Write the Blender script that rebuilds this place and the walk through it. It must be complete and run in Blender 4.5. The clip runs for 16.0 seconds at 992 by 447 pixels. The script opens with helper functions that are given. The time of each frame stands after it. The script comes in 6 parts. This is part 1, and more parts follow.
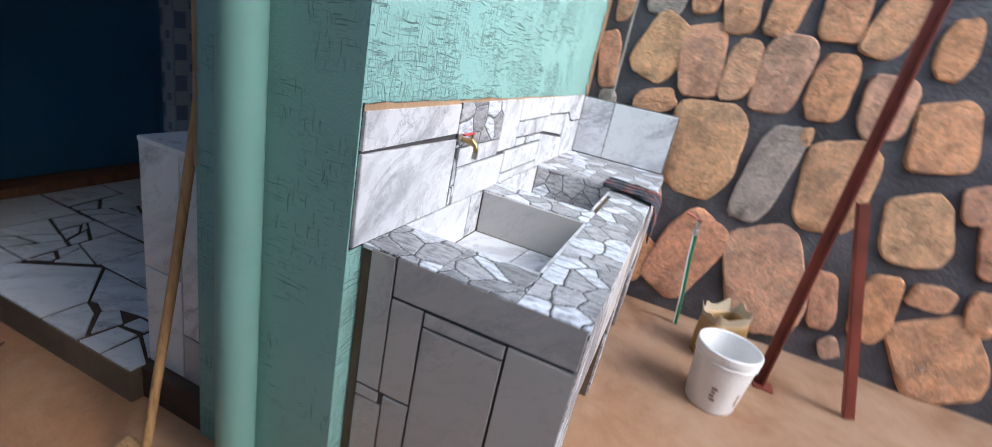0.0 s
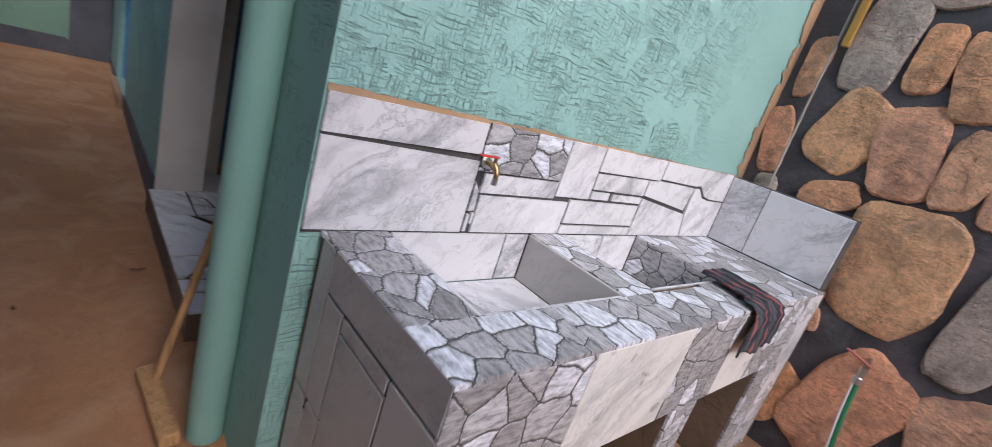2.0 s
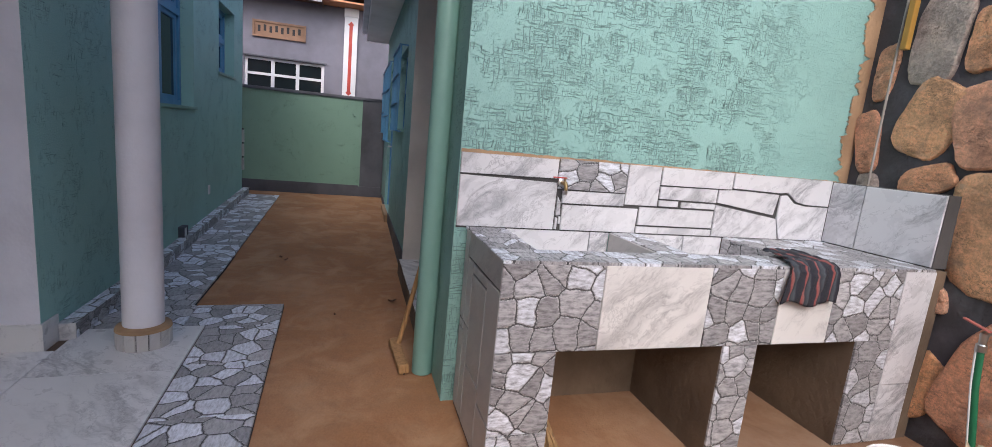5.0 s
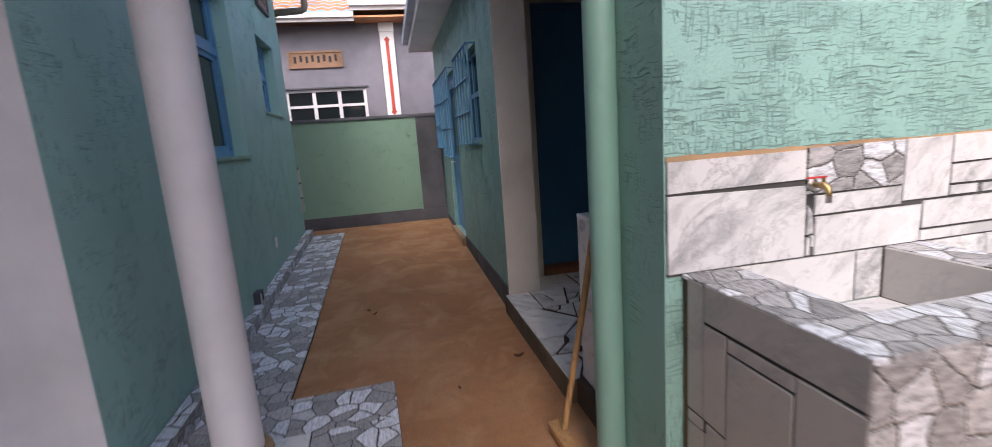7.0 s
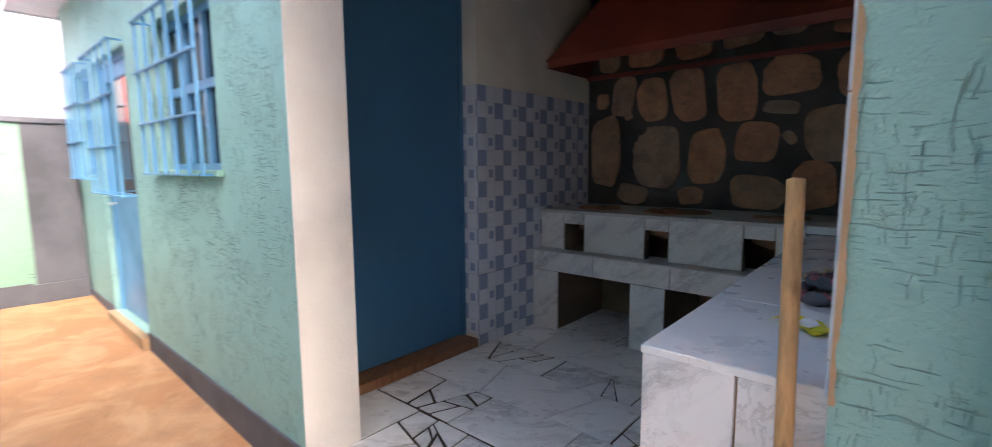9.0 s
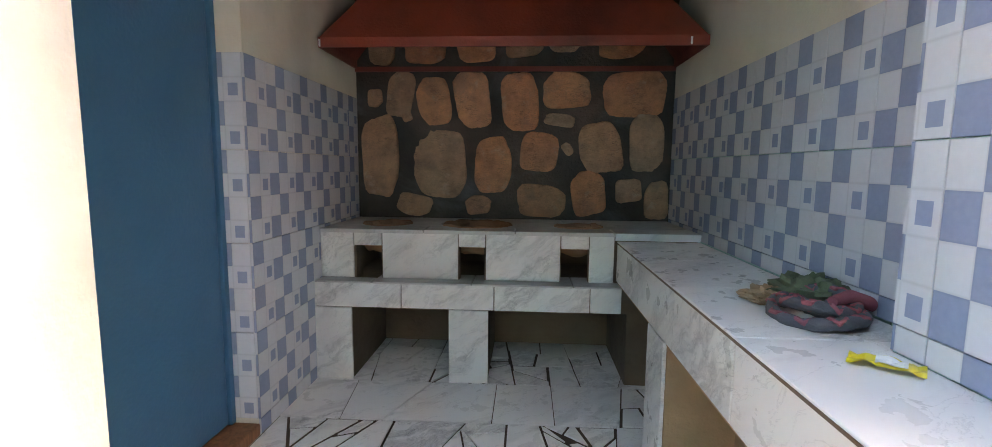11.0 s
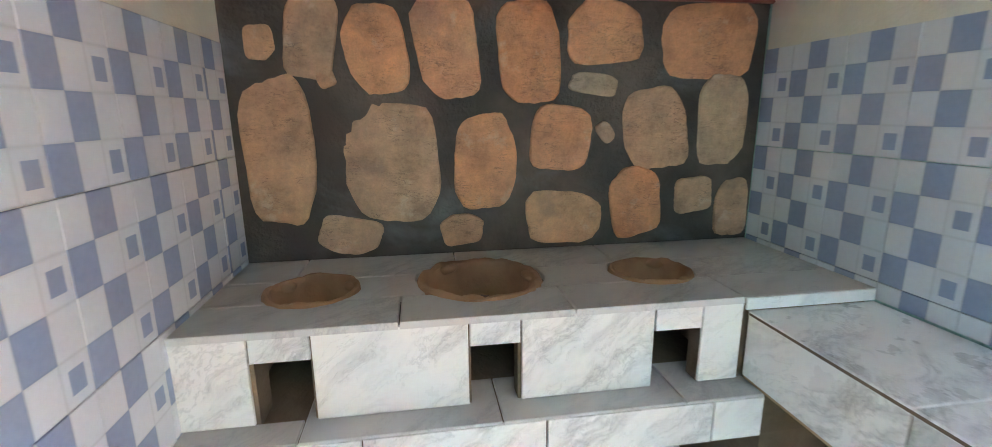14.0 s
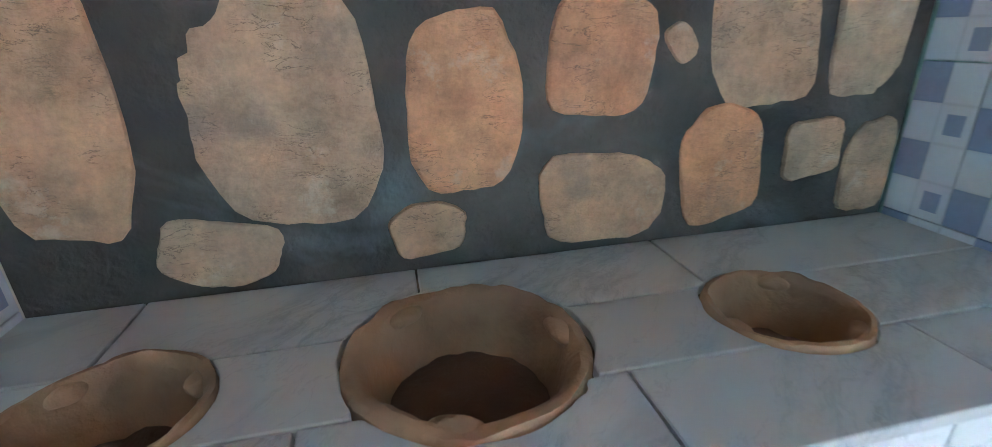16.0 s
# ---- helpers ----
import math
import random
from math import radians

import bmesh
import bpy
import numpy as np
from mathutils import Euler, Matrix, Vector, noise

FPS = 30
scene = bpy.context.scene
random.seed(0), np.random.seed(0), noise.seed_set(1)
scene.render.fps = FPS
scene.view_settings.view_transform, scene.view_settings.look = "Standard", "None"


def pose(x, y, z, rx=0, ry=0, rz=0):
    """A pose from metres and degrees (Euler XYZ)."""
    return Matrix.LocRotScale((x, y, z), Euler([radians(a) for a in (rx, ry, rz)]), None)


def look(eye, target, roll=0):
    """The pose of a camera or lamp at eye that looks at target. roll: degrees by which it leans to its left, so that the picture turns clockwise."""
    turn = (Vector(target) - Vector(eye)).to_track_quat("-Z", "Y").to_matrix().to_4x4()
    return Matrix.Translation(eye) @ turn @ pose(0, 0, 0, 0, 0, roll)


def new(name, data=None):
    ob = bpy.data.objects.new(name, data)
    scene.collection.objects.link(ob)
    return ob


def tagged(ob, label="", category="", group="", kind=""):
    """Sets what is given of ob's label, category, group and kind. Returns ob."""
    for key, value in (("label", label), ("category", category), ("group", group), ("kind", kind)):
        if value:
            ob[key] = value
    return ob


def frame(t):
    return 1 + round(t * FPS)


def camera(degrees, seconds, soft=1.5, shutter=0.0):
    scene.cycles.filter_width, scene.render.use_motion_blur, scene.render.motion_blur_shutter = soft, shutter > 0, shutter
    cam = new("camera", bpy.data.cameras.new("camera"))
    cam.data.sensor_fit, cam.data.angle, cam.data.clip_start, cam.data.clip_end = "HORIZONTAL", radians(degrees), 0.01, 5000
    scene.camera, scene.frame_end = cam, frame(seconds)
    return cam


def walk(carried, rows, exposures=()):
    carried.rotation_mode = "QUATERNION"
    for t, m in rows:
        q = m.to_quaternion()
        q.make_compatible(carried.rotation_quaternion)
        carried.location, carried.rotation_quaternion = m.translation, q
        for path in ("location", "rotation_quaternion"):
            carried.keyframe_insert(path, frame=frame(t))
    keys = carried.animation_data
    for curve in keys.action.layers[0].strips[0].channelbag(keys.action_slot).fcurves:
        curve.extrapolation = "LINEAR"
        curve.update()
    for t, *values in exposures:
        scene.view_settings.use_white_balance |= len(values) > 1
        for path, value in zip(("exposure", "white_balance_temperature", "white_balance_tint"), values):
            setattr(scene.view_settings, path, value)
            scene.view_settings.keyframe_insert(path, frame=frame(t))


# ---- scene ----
cam = camera(91.5, 16.0, 0.7, 0.4)
PATH = [
    (0, (-0.148, 0.19, 1.401), (-0.76, 1.969, 0.723), 12.0),
    (0.5, (-0.015, 0.414, 1.439), (-0.909, 2.084, 0.797), 19.0),
    (1, (0.011, 0.656, 1.4), (-1.057, 2.239, 0.806), 18.0),
    (1.5, (0.075, 0.732, 1.392), (-1.079, 2.284, 0.881), 18.6),
    (2, (0.25, 0.656, 1.355), (-1.11, 2.005, 0.781), 17.9),
    (2.5, (0.451, 0.598, 1.348), (-1.133, 1.764, 0.987), 15.3),
    (3, (0.688, 0.571, 1.338), (-1.105, 1.374, 0.963), 13.1),
    (3.5, (0.917, 0.637, 1.317), (-0.983, 1.216, 1.078), 9.2),
    (3.7, (1.048, 0.719, 1.314), (-0.858, 1.275, 1.072), 9.3),
    (5.8, (1.338, 0.561, 1.261), (-0.554, 1.074, 0.867), 1.9),
    (6, (1.215, 0.543, 1.264), (-0.7, 0.974, 0.881), 1.4),
    (6.5, (0.87, 0.447, 1.278), (-1.074, 0.738, 0.909), -0.1),
    (7, (0.45, 0.325, 1.319), (-1.48, 0.716, 0.966), -4.1),
    (7.5, (-0.012, 0.263, 1.34), (-1.913, 0.819, 1.06), -3.7),
    (8, (-0.446, 0.168, 1.342), (-2.199, 1.11, 1.146), -2.0),
    (8.5, (-0.882, 0.179, 1.317), (-2.417, 1.44, 1.091), -0.9),
    (9, (-1.259, 0.233, 1.301), (-2.562, 1.732, 1.065), -0.4),
    (9.5, (-1.565, 0.277, 1.285), (-2.435, 2.05, 0.97), -0.9),
    (10, (-1.811, 0.36, 1.29), (-2.393, 2.254, 1.022), -0.2),
    (10.2, (-1.899, 0.393, 1.302), (-2.343, 2.325, 1.038), 1.0),
    (12.3, (-2.448, 0.849, 1.393), (-2.318, 2.833, 1.177), -2.5),
    (12.5, (-2.493, 0.994, 1.407), (-2.328, 2.972, 1.167), -2.3),
    (13, (-2.586, 1.347, 1.424), (-2.402, 3.322, 1.172), -1.8),
    (13.5, (-2.65, 1.571, 1.508), (-2.324, 3.518, 1.183), -1.2),
    (14, (-2.665, 1.862, 1.557), (-2.363, 3.787, 1.107), -0.5),
    (14.5, (-2.693, 2.136, 1.574), (-2.382, 4.044, 1.061), -0.1),
    (15, (-2.703, 2.401, 1.579), (-2.243, 4.25, 0.973), -0.7),
    (15.5, (-2.661, 2.623, 1.549), (-2.138, 4.397, 0.787), -0.5),
    (16, (-2.56, 2.76, 1.505), (-2.181, 4.581, 0.769), -1.9),
]
EXPOSURES = [
    (0.0, 1.4, 5500, 8), (1.0, 1.05, 5750, 13), (2.5, 0.85, 5800, 16), (3.5, 0.95, 6000, 15), (6.0, 0.8, 5850, 14), (7.0, 1.2, 6300, 17), (7.5, 1.4, 6500, 19), (8.0, 1.95, 6700, 21), (8.5, 2.6, 6100, 13), (9.0, 3.6, 6600, 15), (9.5, 4.45, 7700, 21), (10.0, 4.6, 7250, 15),
    (12.5, 5.9, 8700, 12), (14.0, 6.5, 7900, 12), (15.5, 7.1, 6700, 8), (16.0, 6.85, 6250, 9),
]
walk(cam, [(t, look(eye, target, roll)) for t, eye, target, roll in PATH], EXPOSURES)

# ---- light ----
world = bpy.data.worlds.new("sky")
scene.world = world
world.use_nodes = True
wn = world.node_tree
sky = wn.nodes.new("ShaderNodeTexSky")
sky.sky_type = "NISHITA"
sky.sun_disc = False
sky.sun_elevation = radians(42)
sky.sun_rotation = radians(102)
sky.air_density, sky.dust_density, sky.ozone_density = 1.0, 4.0, 1.0
wn.links.new(sky.outputs[0], wn.nodes["Background"].inputs[0])
wn.nodes["Background"].inputs[1].default_value = 0.15
sun_data = bpy.data.lights.new("sun", "SUN")
sun_data.energy, sun_data.angle, sun_data.color = 0.33, radians(22), (1.0, 0.97, 0.93)
sun = new("sun", sun_data)
sun.matrix_world = look((7.25, -1.54, 6.7), (0, 0, 0))


# ---- material helpers ----
class Mat:
    """A node material with short ways to wire it."""

    def __init__(self, name, rough=0.6, metal=0.0):
        self.m = bpy.data.materials.new(name)
        self.m.use_nodes = True
        self.t = self.m.node_tree
        self.b = self.t.nodes["Principled BSDF"]
        self.b.inputs["Roughness"].default_value = rough
        self.b.inputs["Metallic"].default_value = metal

    def node(self, kind):
        return self.t.nodes.new("ShaderNode" + kind)

    def link(self, a, b):
        self.t.links.new(a, b)

    def put(self, socket, v):
        if isinstance(v, bpy.types.NodeSocket):
            self.link(v, socket)
        else:
            socket.default_value = v

    def math(self, op, a, b=0.0, c=0.0):
        n = self.node("Math")
        n.operation = op
        for s, v in zip(n.inputs, (a, b, c)):
            self.put(s, v)
        return n.outputs[0]

    def vec(self, op, a, b):
        n = self.node("VectorMath")
        n.operation = op
        self.put(n.inputs[0], a)
        self.put(n.inputs[1], b)
        return n.outputs[0]

    def coords(self, scale=(1, 1, 1), vary=False):
        """Object coordinates, scaled; with vary each object gets its own stretch of the pattern."""
        v = self.node("TexCoord").outputs["Object"]
        if vary:
            r = self.node("ObjectInfo").outputs["Random"]
            c = self.node("CombineXYZ")
            for i, k in enumerate((37.0, 53.0, 19.0)):
                self.link(self.math("MULTIPLY", r, k), c.inputs[i])
            v = self.vec("ADD", v, c.outputs[0])
        if tuple(scale) != (1, 1, 1):
            v = self.vec("MULTIPLY", v, scale)
        return v

    def noise(self, v, scale, detail=4.0, rough=0.55, dist=0.0):
        n = self.node("TexNoise")
        self.link(v, n.inputs["Vector"])
        for k, x in (("Scale", scale), ("Detail", detail), ("Roughness", rough), ("Distortion", dist)):
            n.inputs[k].default_value = x
        return n.outputs["Fac"]

    def ramp(self, fac, stops):
        n = self.node("ValToRGB")
        self.link(fac, n.inputs[0])
        e = n.color_ramp.elements
        while len(e) < len(stops):
            e.new(0.5)
        for el, (p, c) in zip(e, stops):
            el.position = p
            el.color = (*c, 1) if isinstance(c, tuple) else (c, c, c, 1)
        return n.outputs[0]

    def mix(self, fac, a, b, how="MIX"):
        n = self.node("Mix")
        n.data_type, n.blend_type = "RGBA", how
        self.put(n.inputs[0], fac)
        for s, v in ((n.inputs[6], a), (n.inputs[7], b)):
            self.put(s, (*v, 1) if isinstance(v, tuple) else v)
        return n.outputs[2]

    def out(self, colour, rough=None, height=None, depth=0.01, strength=1.0):
        self.put(self.b.inputs["Base Color"], (*colour, 1) if isinstance(colour, tuple) else colour)
        if rough is not None:
            self.put(self.b.inputs["Roughness"], rough)
        if height is not None:
            n = self.node("Bump")
            n.inputs["Strength"].default_value = strength
            n.inputs["Distance"].default_value = depth
            self.link(height, n.inputs["Height"])
            self.link(n.outputs[0], self.b.inputs["Normal"])
        return self.m


def painted(name, colour, rough=0.6, wear=0.12, grain=60.0, depth=0.002):
    """Plain painted surface with faint clouds, dirt and grain."""
    a = Mat(name, rough)
    v = a.coords()
    big, fine = a.noise(v, 2.2, 5), a.noise(v, grain, 3)
    dark = tuple(c * (1 - 2 * wear) for c in colour)
    light = tuple(min(1, c * (1 + wear)) for c in colour)
    c = a.ramp(big, [(0.3, dark), (0.55, colour), (0.75, light)])
    r = a.ramp(big, [(0.3, rough + 0.1), (0.7, max(0.05, rough - 0.1))])
    return a.out(c, r, fine, depth)


def plaster(name, colour, marks=0.612, dense=0.45, calm_from=None):
    """Rustic trowelled plaster: short upright and level gouges cut into a painted coat, their shade painted in."""
    a = Mat(name, 0.62)
    p = a.node("SeparateXYZ")
    a.link(a.coords(), p.inputs[0])
    h = a.math("ADD", p.outputs[0], p.outputs[1])
    c = a.node("CombineXYZ")
    a.link(h, c.inputs[0])
    a.link(p.outputs[2], c.inputs[1])
    warp = a.node("TexNoise")
    a.link(c.outputs[0], warp.inputs["Vector"])
    warp.inputs["Scale"].default_value = 9.0
    off = a.vec("MULTIPLY", a.vec("SUBTRACT", warp.outputs["Color"], (0.5, 0.5, 0.5)), (0.035, 0.035, 0))
    v = a.vec("ADD", c.outputs[0], off)
    level = a.noise(a.vec("MULTIPLY", v, (8.5, 150.0, 1)), 1.0, 1.2)
    upright = a.noise(a.vec("MULTIPLY", v, (150.0, 11.0, 1)), 1.0, 1.2)
    where_l, where_u = a.noise(v, 4.0, 2.0), a.noise(a.vec("ADD", v, (7.3, 3.1, 0)), 4.5, 2.0)

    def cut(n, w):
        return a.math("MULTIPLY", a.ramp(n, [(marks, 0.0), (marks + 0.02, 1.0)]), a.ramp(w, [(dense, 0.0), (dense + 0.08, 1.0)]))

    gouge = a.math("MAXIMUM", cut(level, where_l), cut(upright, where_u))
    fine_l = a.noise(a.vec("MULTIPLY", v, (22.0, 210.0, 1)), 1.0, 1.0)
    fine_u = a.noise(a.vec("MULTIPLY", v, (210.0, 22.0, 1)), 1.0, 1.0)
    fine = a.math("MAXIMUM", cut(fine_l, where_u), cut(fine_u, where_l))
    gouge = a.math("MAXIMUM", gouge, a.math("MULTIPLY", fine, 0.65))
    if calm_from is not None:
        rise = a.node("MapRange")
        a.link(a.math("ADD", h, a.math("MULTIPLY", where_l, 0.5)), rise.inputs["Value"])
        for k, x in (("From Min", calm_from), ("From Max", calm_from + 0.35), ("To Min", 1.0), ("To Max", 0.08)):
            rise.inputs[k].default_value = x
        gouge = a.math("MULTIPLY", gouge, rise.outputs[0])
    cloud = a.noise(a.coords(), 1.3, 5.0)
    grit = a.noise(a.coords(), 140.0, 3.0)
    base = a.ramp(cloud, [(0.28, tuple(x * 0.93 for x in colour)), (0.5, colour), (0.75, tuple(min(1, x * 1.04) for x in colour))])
    # Shade inside the gouges is put into the colour, besides the bump.
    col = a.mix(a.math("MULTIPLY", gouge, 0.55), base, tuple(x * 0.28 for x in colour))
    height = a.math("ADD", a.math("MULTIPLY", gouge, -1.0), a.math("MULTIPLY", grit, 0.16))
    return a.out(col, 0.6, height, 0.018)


def marble(name, ground=(0.68, 0.68, 0.69), vein=(0.26, 0.265, 0.28), rough=0.22, amount=1.0):
    """Glazed tile printed as white marble with slanting grey veins, different on each piece."""
    a = Mat(name, rough)
    v = a.coords(vary=True)
    warp = a.node("TexNoise")
    a.link(v, warp.inputs["Vector"])
    warp.inputs["Scale"].default_value = 5.0
    warp.inputs["Detail"].default_value = 6.0
    bent = a.vec("ADD", v, a.vec("MULTIPLY", a.vec("SUBTRACT", warp.outputs["Color"], (0.5, 0.5, 0.5)), (0.16, 0.16, 0.16)))
    turn = a.node("VectorRotate")
    turn.rotation_type = "Z_AXIS"
    a.link(bent, turn.inputs["Vector"])
    turn.inputs["Angle"].default_value = radians(-38)
    drift = a.vec("MULTIPLY", turn.outputs[0], (0.55, 2.3, 1.0))
    band = a.noise(drift, 1.6, 3.0, 0.5)
    near = a.ramp(band, [(0.49, 0.0), (0.60, 1.0)])
    n1 = a.math("ABSOLUTE", a.math("SUBTRACT", a.noise(drift, 3.4, 7.0, 0.62), 0.5))
    n2 = a.math("ABSOLUTE", a.math("SUBTRACT", a.noise(a.vec("MULTIPLY", turn.outputs[0], (1.0, 1.7, 1.0)), 9.0, 8.0, 0.7), 0.5))
    broad = a.math("MULTIPLY", a.ramp(n1, [(0.0, 1.0), (0.07, 0.0)]), near)
    thin = a.math("MULTIPLY", a.ramp(n2, [(0.0, 1.0), (0.03, 0.0)]), near)
    line = a.ramp(n1, [(0.0, 1.0), (0.007, 0.0)])
    soft = a.ramp(a.noise(v, 2.0, 4.0), [(0.35, tuple(x * 0.94 for x in ground)), (0.7, ground)])
    smoke = a.ramp(a.noise(a.vec("ADD", drift, (4.7, 1.9, 0.0)), 2.6, 5.0, 0.6), [(0.54, 0.0), (0.66, 1.0)])
    col = a.mix(a.math("MULTIPLY", smoke, 0.5 * amount), soft, vein)
    col = a.mix(a.math("MULTIPLY", broad, 0.7 * amount), col, vein)
    col = a.mix(a.math("MULTIPLY", thin, 0.6 * amount), col, tuple(x * 0.8 for x in vein))
    col = a.mix(a.math("MULTIPLY", line, 0.5 * amount), col, vein)
    grit = a.noise(v, 9.0, 4.0)
    return a.out(col, a.ramp(grit, [(0.3, rough), (0.7, rough + 0.16)]))


def flag_print(name, scale=10.5, whites=0.70, streaks=0.85, pale=1.0):
    """Tile moulded and printed as small grey flagstones with beaded joints."""
    a = Mat(name, 0.4)
    v = a.coords(vary=True)
    warp = a.node("TexNoise")
    a.link(v, warp.inputs["Vector"])
    warp.inputs["Scale"].default_value = 14.0
    v2 = a.vec("ADD", v, a.vec("MULTIPLY", a.vec("SUBTRACT", warp.outputs["Color"], (0.5, 0.5, 0.5)), (0.03, 0.03, 0.03)))
    cells, edges = a.node("TexVoronoi"), a.node("TexVoronoi")
    edges.feature = "DISTANCE_TO_EDGE"
    for n in (cells, edges):
        n.voronoi_dimensions = "2D"
        a.link(v2, n.inputs["Vector"])
        n.inputs["Scale"].default_value = scale
        n.inputs["Randomness"].default_value = 0.9
    sep = a.node("SeparateColor")
    a.link(cells.outputs["Color"], sep.inputs[0])
    tone = a.ramp(sep.outputs[0], [(0.0, (0.27, 0.265, 0.265)), (0.35, (0.36, 0.355, 0.355)), (whites - 0.08, (0.46, 0.455, 0.455)), (whites, (0.65, 0.675, 0.71)), (1.0, (0.73, 0.755, 0.79))])
    streak = a.noise(a.vec("MULTIPLY", v, (24.0, 75.0, 40.0)), 1.0, 5.0, 0.7)
    tone = a.mix(streaks, tone, a.ramp(streak, [(0.36, 0.32), (0.5, 0.85), (0.64, 1.22)]), "MULTIPLY")
    joint = a.ramp(edges.outputs["Distance"], [(0.03, 1.0), (0.075, 0.0)])
    bead = a.ramp(a.noise(v, 150.0, 1.0), [(0.42, (0.11, 0.11, 0.11)), (0.58, (0.55, 0.55, 0.55))])
    tone = a.mix(1.0, tone, (pale, pale, pale * 1.02), "MULTIPLY")
    col = a.mix(joint, tone, bead)
    col = a.mix(a.ramp(edges.outputs["Distance"], [(0.012, 1.0), (0.03, 0.0)]), col, (0.055, 0.055, 0.055))
    rise = a.math("ADD", a.ramp(edges.outputs["Distance"], [(0.01, 0.0), (0.08, 1.0)]), a.math("MULTIPLY", streak, 0.35))
    return a.out(col, a.ramp(streak, [(0.3, 0.6), (0.7, 0.42)]), rise, 0.003)


def check_print():
    """Glazed wall tile printed with blue squares, large and small, on white."""
    a = Mat("blue_check_tile", 0.2)
    p = a.node("SeparateXYZ")
    a.link(a.coords(), p.inputs[0])
    u, w = a.math("DIVIDE", p.outputs[0], 0.08334), a.math("DIVIDE", p.outputs[1], 0.1)
    i, j = a.math("FLOOR", u), a.math("FLOOR", w)
    fu, fw = a.math("SUBTRACT", u, i), a.math("SUBTRACT", w, j)
    col4 = a.math("FLOORED_MODULO", i, 3.0)
    odd = a.math("FLOORED_MODULO", a.math("ADD", i, j), 2.0)
    even = a.math("SUBTRACT", 1.0, odd)
    full = a.math("MULTIPLY", a.math("LESS_THAN", col4, 1.5), even)
    third = a.math("COMPARE", col4, 2.0, 0.1)
    du = a.math("LESS_THAN", a.math("ABSOLUTE", a.math("SUBTRACT", fu, 0.5)), 0.26)
    dw = a.math("LESS_THAN", a.math("ABSOLUTE", a.math("SUBTRACT", fw, 0.5)), 0.26)
    small = a.math("MULTIPLY", a.math("MULTIPLY", third, even), a.math("MULTIPLY", du, dw))
    blue = a.math("MINIMUM", a.math("ADD", full, small), 1.0)
    v = a.coords(vary=True)
    mott = a.noise(v, 60.0, 4.0)
    white = a.ramp(mott, [(0.3, (0.58, 0.605, 0.645)), (0.7, (0.61, 0.63, 0.67))])
    blues = a.ramp(mott, [(0.3, (0.25, 0.30, 0.43)), (0.7, (0.275, 0.33, 0.465))])
    rim = a.math("MAXIMUM", a.math("ABSOLUTE", a.math("SUBTRACT", fu, 0.5)), a.math("ABSOLUTE", a.math("SUBTRACT", fw, 0.5)))
    fade = a.ramp(rim, [(0.44, 1.0), (0.5, 0.86)])
    col = a.mix(1.0, a.mix(blue, white, blues), fade, "MULTIPLY")
    return a.out(col, a.ramp(mott, [(0.3, 0.21), (0.7, 0.26)]))


def stone_mat(name, shades, grain=1.0):
    """Sandstone, from ochre to brick orange to grey brown, one shade a stone."""
    a = Mat(name, 0.85)
    r = a.node("ObjectInfo").outputs["Random"]
    v = a.coords(vary=True)
    n1, n2 = a.noise(v, 7.0, 6.0, 0.65), a.noise(v, 38.0, 7.0, 0.75)
    chip = a.noise(a.vec("MULTIPLY", v, (1.0, 3.2, 1.0)), 13.0, 5.0, 0.6, 0.5)
    base = a.ramp(r, shades)
    col = a.mix(0.85, base, a.ramp(n1, [(0.3, (0.55, 0.53, 0.52)), (0.5, (1.0, 0.97, 0.93)), (0.70, (1.30, 1.22, 1.10))]), "MULTIPLY")
    col = a.mix(0.7 * grain, col, a.ramp(n2, [(0.3, 0.66), (0.6, 1.28)]), "MULTIPLY")
    # Pits lowered by the bump are painted darker too, their shade in the colour.
    n3 = a.noise(v, 115.0, 4.0, 0.7)
    col = a.mix(0.7 * grain, col, a.ramp(n3, [(0.32, 0.72), (0.5, 1.06), (0.7, 1.3)]), "MULTIPLY")
    stain = a.ramp(a.noise(v, 4.0, 5.0, 0.65), [(0.56, 0.0), (0.66, 1.0)])
    col = a.mix(a.math("MULTIPLY", stain, 0.42), col, (0.21, 0.16, 0.13))
    pale = a.ramp(a.noise(a.vec("ADD", v, (3.1, 8.7, 1.3)), 9.0, 5.0, 0.7), [(0.60, 0.0), (0.68, 1.0)])
    col = a.mix(a.math("MULTIPLY", pale, 0.35), col, (0.58, 0.47, 0.36))
    crack = a.ramp(a.math("ABSOLUTE", a.math("SUBTRACT", chip, 0.5)), [(0.0, 1.0), (0.014, 0.0)])
    crack = a.math("MULTIPLY", crack, a.ramp(a.noise(v, 6.0, 2.0), [(0.5, 0.0), (0.6, 1.0)]))
    col = a.mix(a.math("MULTIPLY", crack, 0.75), col, (0.09, 0.06, 0.045))
    step = a.ramp(chip, [(0.36, 0.0), (0.40, 0.5), (0.56, 0.6), (0.59, 1.0)])
    rise = a.math("ADD", a.math("MULTIPLY", n1, 1.0), a.math("ADD", a.math("ADD", a.math("MULTIPLY", n2, 0.7), a.math("MULTIPLY", n3, 0.22)), a.math("MULTIPLY", step, 0.5)))
    return a.out(col, 0.85, a.math("SUBTRACT", rise, a.math("MULTIPLY", crack, 0.4)), 0.028, grain)


